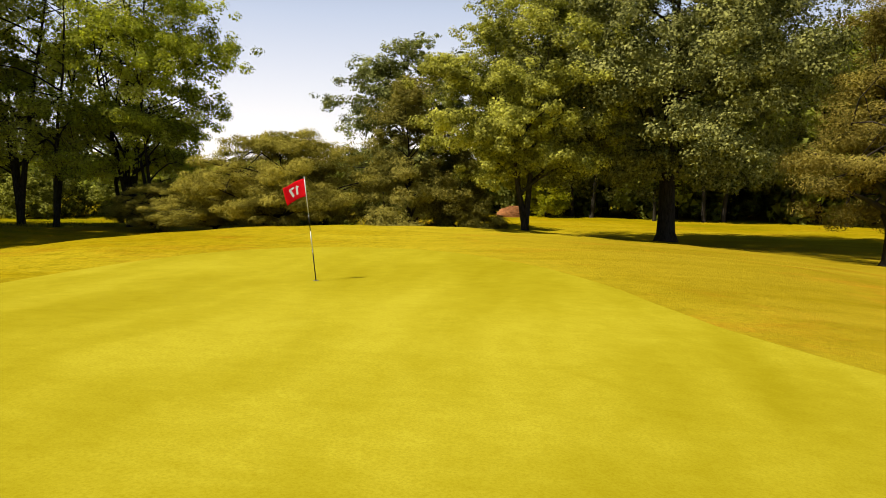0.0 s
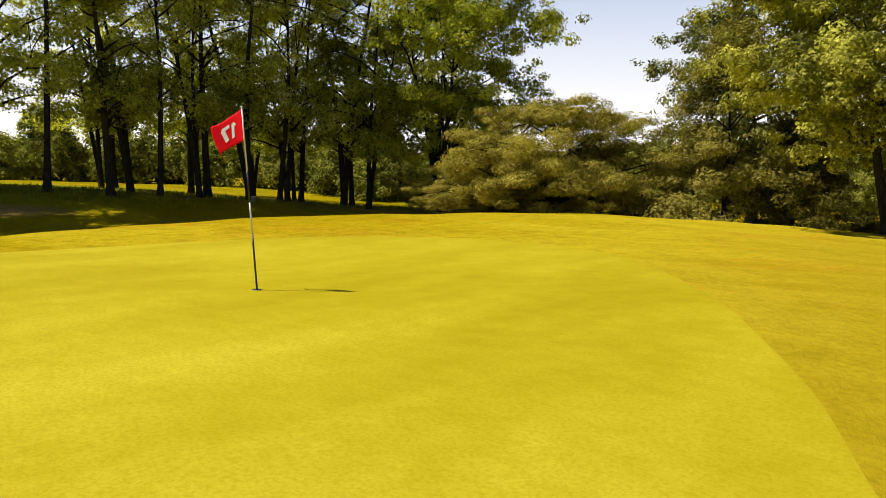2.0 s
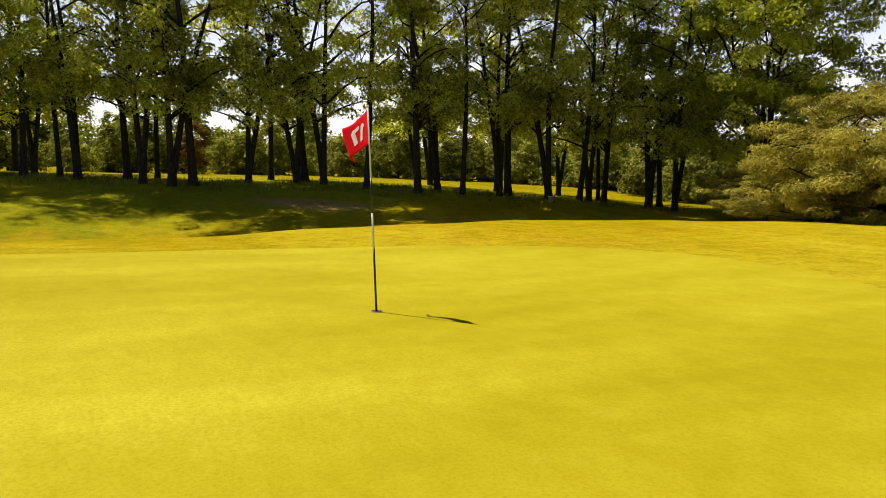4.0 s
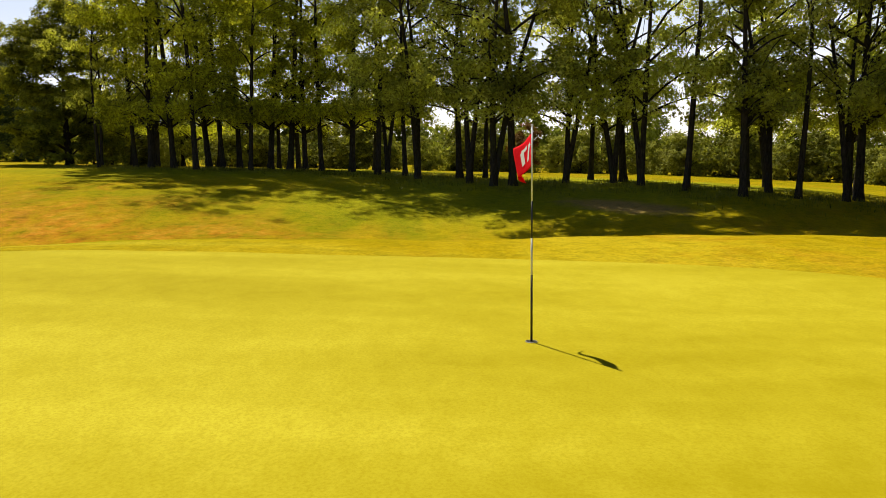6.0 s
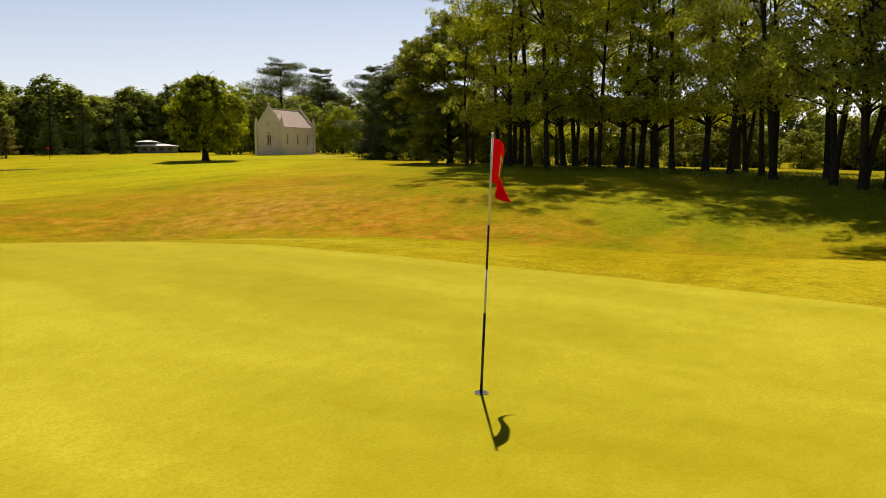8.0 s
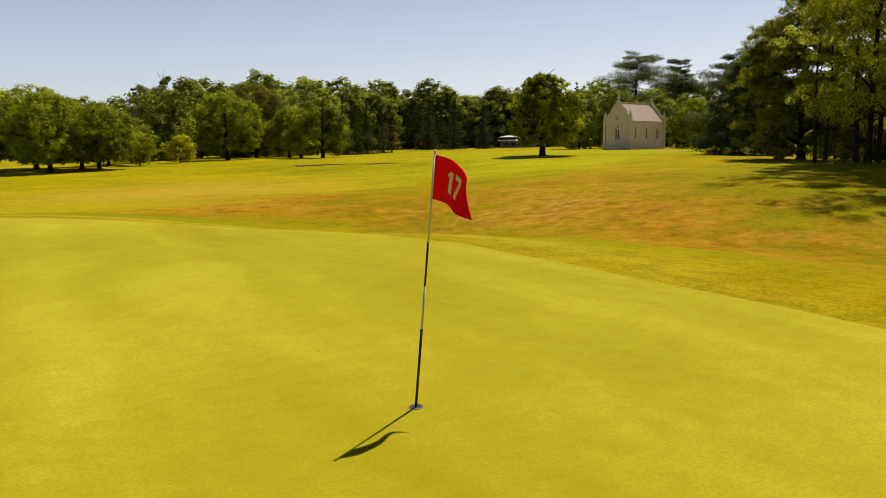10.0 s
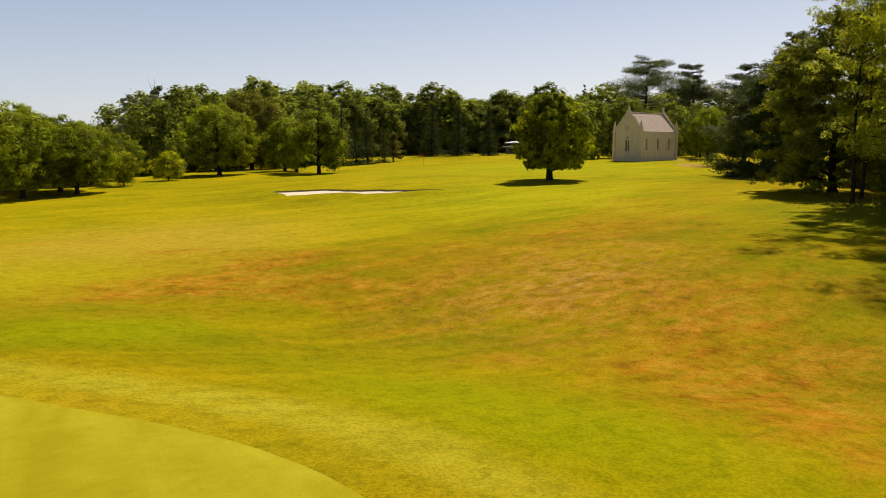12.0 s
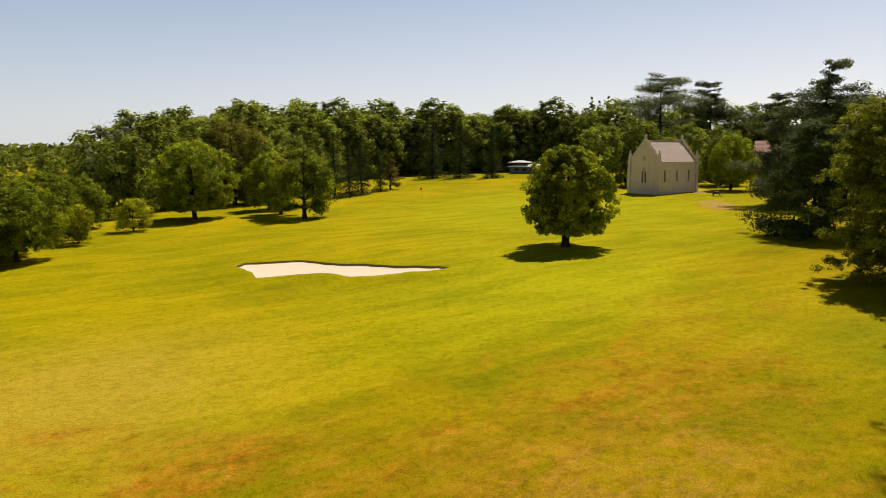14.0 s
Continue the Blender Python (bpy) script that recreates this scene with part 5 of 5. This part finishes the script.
# ---- small things round the course ----
def long_grass():
    """Uncut grass along the foot of the bank's trees."""
    rng = np.random.default_rng(90)
    line = np.array([(-22, 36), (-28.5, 31), (-29.5, 24), (-30, 15), (-33.5, 12), (-36.5, 7), (-37, 2.5), (-43, -4), (-48, -8), (-49, -14), (-48.5, -19), (-52, -30), (-58, -33)], float)
    n = 34000
    k = rng.integers(0, len(line) - 1, n)
    u = rng.uniform(size=(n, 1))
    p = line[k] * (1 - u) + line[k + 1] * u
    d = line[k + 1] - line[k]
    d /= np.linalg.norm(d, axis=1)[:, None]
    back = np.stack([d[:, 1], -d[:, 0]], 1)
    back *= np.where(back[:, :1] > 0, -1, 1)
    p = p + back * (rng.normal(size=(n, 1)) * 2.2 + 1.5)
    tuft = np.sin(p[:, 0] * 2.1 + 1.3 * np.sin(p[:, 1] * 1.7)) * np.sin(p[:, 1] * 1.9)
    keep = (tuft > rng.uniform(-1.0, 0.6, n)) & (np.hypot(p[:, 0] + 30, p[:, 1] - 8.5) > 3.2)
    p = p[keep]
    n = len(p)
    hgt = rng.uniform(0.06, 0.30, n)
    w = rng.uniform(0, 2 * np.pi, n)
    side = np.stack([np.cos(w), np.sin(w), 0 * w], 1) * 0.011
    bend = np.stack([-np.sin(w), np.cos(w), 0 * w], 1) * (hgt * rng.uniform(0.1, 0.6, n))[:, None]
    foot = np.stack([p[:, 0], p[:, 1], land(p[:, 0], p[:, 1]) - 0.03], 1)
    rise = np.zeros((n, 3))
    rise[:, 2] = hgt
    v = np.empty((n, 5, 3))
    v[:, 0], v[:, 1] = foot - side, foot + side
    v[:, 2], v[:, 3] = foot + rise * 0.6 + bend * 0.35 + side * 0.8, foot + rise * 0.6 + bend * 0.35 - side * 0.8
    v[:, 4] = foot + rise + bend
    verts = v.reshape(-1, 3).tolist()
    faces = []
    for i in range(0, 5 * n, 5):
        faces.append((i, i + 1, i + 2, i + 3))
        faces.append((i + 3, i + 2, i + 4))
    ob = mesh_object("long_grass", verts, faces, [LONG_GRASS])
    tagged(ob, "uncut straw-tipped grass at the foot of the oaks", "grass", kind="stuff")


long_grass()


def cuttings_heap(x, y):
    rng = np.random.default_rng(91)
    root = thing("cuttings_heap", pose(x, y, ground_at(x, y) - 0.05), "heap of brown garden cuttings at the wood's edge", "heap")
    bm = bmesh.new()
    bmesh.ops.create_icosphere(bm, subdivisions=4, radius=1.0)
    for v in bm.verts:
        c = v.co
        bump_up = 1 + 0.10 * math.sin(5 * c.x + 3 * c.y) + 0.07 * math.sin(9 * c.y + 4 * c.z) + 0.05 * rng.normal()
        v.co = Vector((c.x * 1.4 * bump_up, c.y * 1.1 * bump_up, max(-0.1, c.z * 1.0 * bump_up)))
    part("mound", bm, BROWN, root, "", True)
    d = rng.normal(size=(1600, 3))
    d /= np.linalg.norm(d, axis=1)[:, None]
    d[:, 2] = np.abs(d[:, 2])
    leaf_mesh("twigs", d * np.array((1.45, 1.15, 1.05)), d + rng.normal(size=(1600, 3)) * 0.4, rng.uniform(0.15, 0.45, 1600), 0.18, BROWN, root, rng)


cuttings_heap(2.7, 55.5)


def block(name, lo, hi, material, parent, label="", edge=0.02):
    bm = bmesh.new()
    box(bm, lo, hi)
    bmesh.ops.bevel(bm, geom=list(bm.edges), offset=edge, segments=2, affect="EDGES", profile=0.6)
    return part(name, bm, material, parent, label)


def gable_house(name, label, category, x, y, turn, W, L, eave, peak, wall, roof, windows, door=None, over=0.3):
    """A plain gabled house; local x along the front wall, its face at local y = 0."""
    root = thing(name, pose(x, y, ground_at(x, y) - 0.1, 0, 0, turn), label, category)
    bm = bmesh.new()
    outline = [(0, 0), (W, 0), (W, eave), (W / 2, peak), (0, eave)]
    a = [bm.verts.new((0, p, z)) for p, z in outline]
    c = [bm.verts.new((L, p, z)) for p, z in outline]
    bm.faces.new(a[::-1])
    bm.faces.new(c)
    for i in range(5):
        if i not in (2, 3):
            bm.faces.new((a[i], a[(i + 1) % 5], c[(i + 1) % 5], c[i]))
    bmesh.ops.recalc_face_normals(bm, faces=bm.faces)
    part("wall", bm, wall, root)
    for s in (0, 1):
        slope = (peak - eave) / (W / 2)
        bm = roof_slab(-over, L + over, -over, W / 2, eave - slope * over + 0.06, peak + 0.06, 12, 0.06)
        if s:
            bmesh.ops.transform(bm, matrix=Matrix.Translation((0, W, 0)) @ Matrix.Diagonal((1, -1, 1, 1)), verts=bm.verts)
            bmesh.ops.recalc_face_normals(bm, faces=bm.faces)
        part("roof", bm, roof, root)
    for cx, z in windows:
        win = block("window", (cx - 0.55, -0.06, z), (cx + 0.55, 0.02, z + 1.4), WHITE, root, "white framed window")
        block("pane", (cx - 0.45, -0.075, z + 0.1), (cx - 0.04, -0.05, z + 1.3), DARK, win)
        block("pane", (cx + 0.04, -0.075, z + 0.1), (cx + 0.45, -0.05, z + 1.3), DARK, win)
    if door is not None:
        block("door", (door - 0.5, -0.05, 0.1), (door + 0.5, 0.02, 2.2), WEATHERED, root)
    return root


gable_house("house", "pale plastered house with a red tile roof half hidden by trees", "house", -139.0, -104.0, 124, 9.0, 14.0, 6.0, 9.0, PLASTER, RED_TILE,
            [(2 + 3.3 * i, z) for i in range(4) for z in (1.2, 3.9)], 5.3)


def pavilion(x, y, turn):
    """A long low clubhouse pavilion: grey wall, broad shallow roof, and a smaller raised roof at one end."""
    root = thing("pavilion", pose(x, y, ground_at(x, y) - 0.05, 0, 0, turn), "low grey pavilion with two pale shallow sheet roofs", "pavilion")
    block("wall", (-4.9, -2.9, 0.0), (4.9, 2.9, 1.95), PLASTER_GREY, root, "", 0.03)
    block("raised_wall", (-4.6, -2.0, 1.97), (-0.6, 2.0, 3.1), WEATHERED, root, "", 0.03)
    for name, lo, hi, z0, z1, top in (("roof", (-5.6, -3.7), (5.6, 3.7), 1.98, 2.72, 0.42), ("raised_roof", (-5.5, -2.9), (0.3, 2.9), 3.12, 3.75, 0.2)):
        bm = bmesh.new()
        cx, cy = (lo[0] + hi[0]) / 2, (lo[1] + hi[1]) / 2
        rings = []
        for f, z in ((1.0, z0), (1.0, z0 + 0.1), (top, z1)):
            rings.append([bm.verts.new((cx + (px - cx) * f, cy + (py - cy) * f, z)) for px, py in ((lo[0], lo[1]), (hi[0], lo[1]), (hi[0], hi[1]), (lo[0], hi[1]))])
        for a, c in zip(rings, rings[1:]):
            for k in range(4):
                bm.faces.new((a[k], a[(k + 1) % 4], c[(k + 1) % 4], c[k]))
        bm.faces.new(rings[0][::-1])
        bm.faces.new(rings[-1])
        part(name, bm, WHITE_SHEET, root)
    for k in range(4):
        block("window", (-3.6 + 2.3 * k, -2.93, 0.75), (-2.4 + 2.3 * k, -2.88, 1.6), DARK, root, "", 0.01)


pavilion(-138.0, -176.0, 129)


def picnic_table(x, y, turn):
    root = thing("picnic_table", pose(x, y, ground_at(x, y), 0, 0, turn), "dark weathered wooden picnic table on gravel", "table")
    for i in range(4):
        block("top_board", (-0.9, -0.36 + 0.185 * i, 0.71), (0.9, -0.20 + 0.185 * i, 0.75), WEATHERED, root, "", 0.008)
    for s in (-1, 1):
        block("bench_board", (-0.9, s * 0.72 - 0.13, 0.42), (0.9, s * 0.72 + 0.13, 0.46), WEATHERED, root, "", 0.008)
        block("rail", (s * 0.6 - 0.04, -0.8, 0.34), (s * 0.6 + 0.04, 0.8, 0.42), WEATHERED, root, "", 0.008)
        for k in (-1, 1):
            bm = bmesh.new()
            box(bm, (-0.035, -0.05, 0), (0.035, 0.05, 0.8))
            bmesh.ops.transform(bm, matrix=Matrix.Translation((s * 0.52, k * 0.62, -0.04)) @ Matrix.Rotation(radians(28 * k), 4, "X"), verts=bm.verts)
            part("leg", bm, WEATHERED, root)


picnic_table(-112.1, -91.7, 40)


def far_pin(x, y):
    """The flagstick of another green, across the fairway."""
    root = thing("flagstick", pose(x, y, ground_at(x, y)), "distant flagstick on another green", "flagstick")
    bm = bmesh.new()
    bmesh.ops.create_cone(bm, cap_ends=True, segments=10, radius1=0.025, radius2=0.018, depth=2.2)
    bmesh.ops.translate(bm, verts=bm.verts, vec=(0, 0, 1.1))
    part("pole", bm, BLACK, root)
    vs = [(0.01 + 0.4 * i / 8, 0.03 * math.sin(i), 2.15 - 0.34 * j - 0.012 * i) for i in range(9) for j in range(2)]
    mesh_object("flag", vs, [(2 * i, 2 * i + 2, 2 * i + 3, 2 * i + 1) for i in range(8)], [CLOTH], root)


far_pin(-71.0, -120.6)


def marker_box(x, y):
    root = thing("marker_box", pose(x, y, ground_at(x, y), 0, 0, 20), "small pale marker box at the foot of an oak", "marker")
    block("body", (-0.11, -0.09, 0.0), (0.11, 0.09, 0.30), CUP, root, "", 0.03)
    block("lid", (-0.125, -0.105, 0.30), (0.125, 0.105, 0.34), PRINT, root, "", 0.015)


marker_box(-29.0, 22.6)
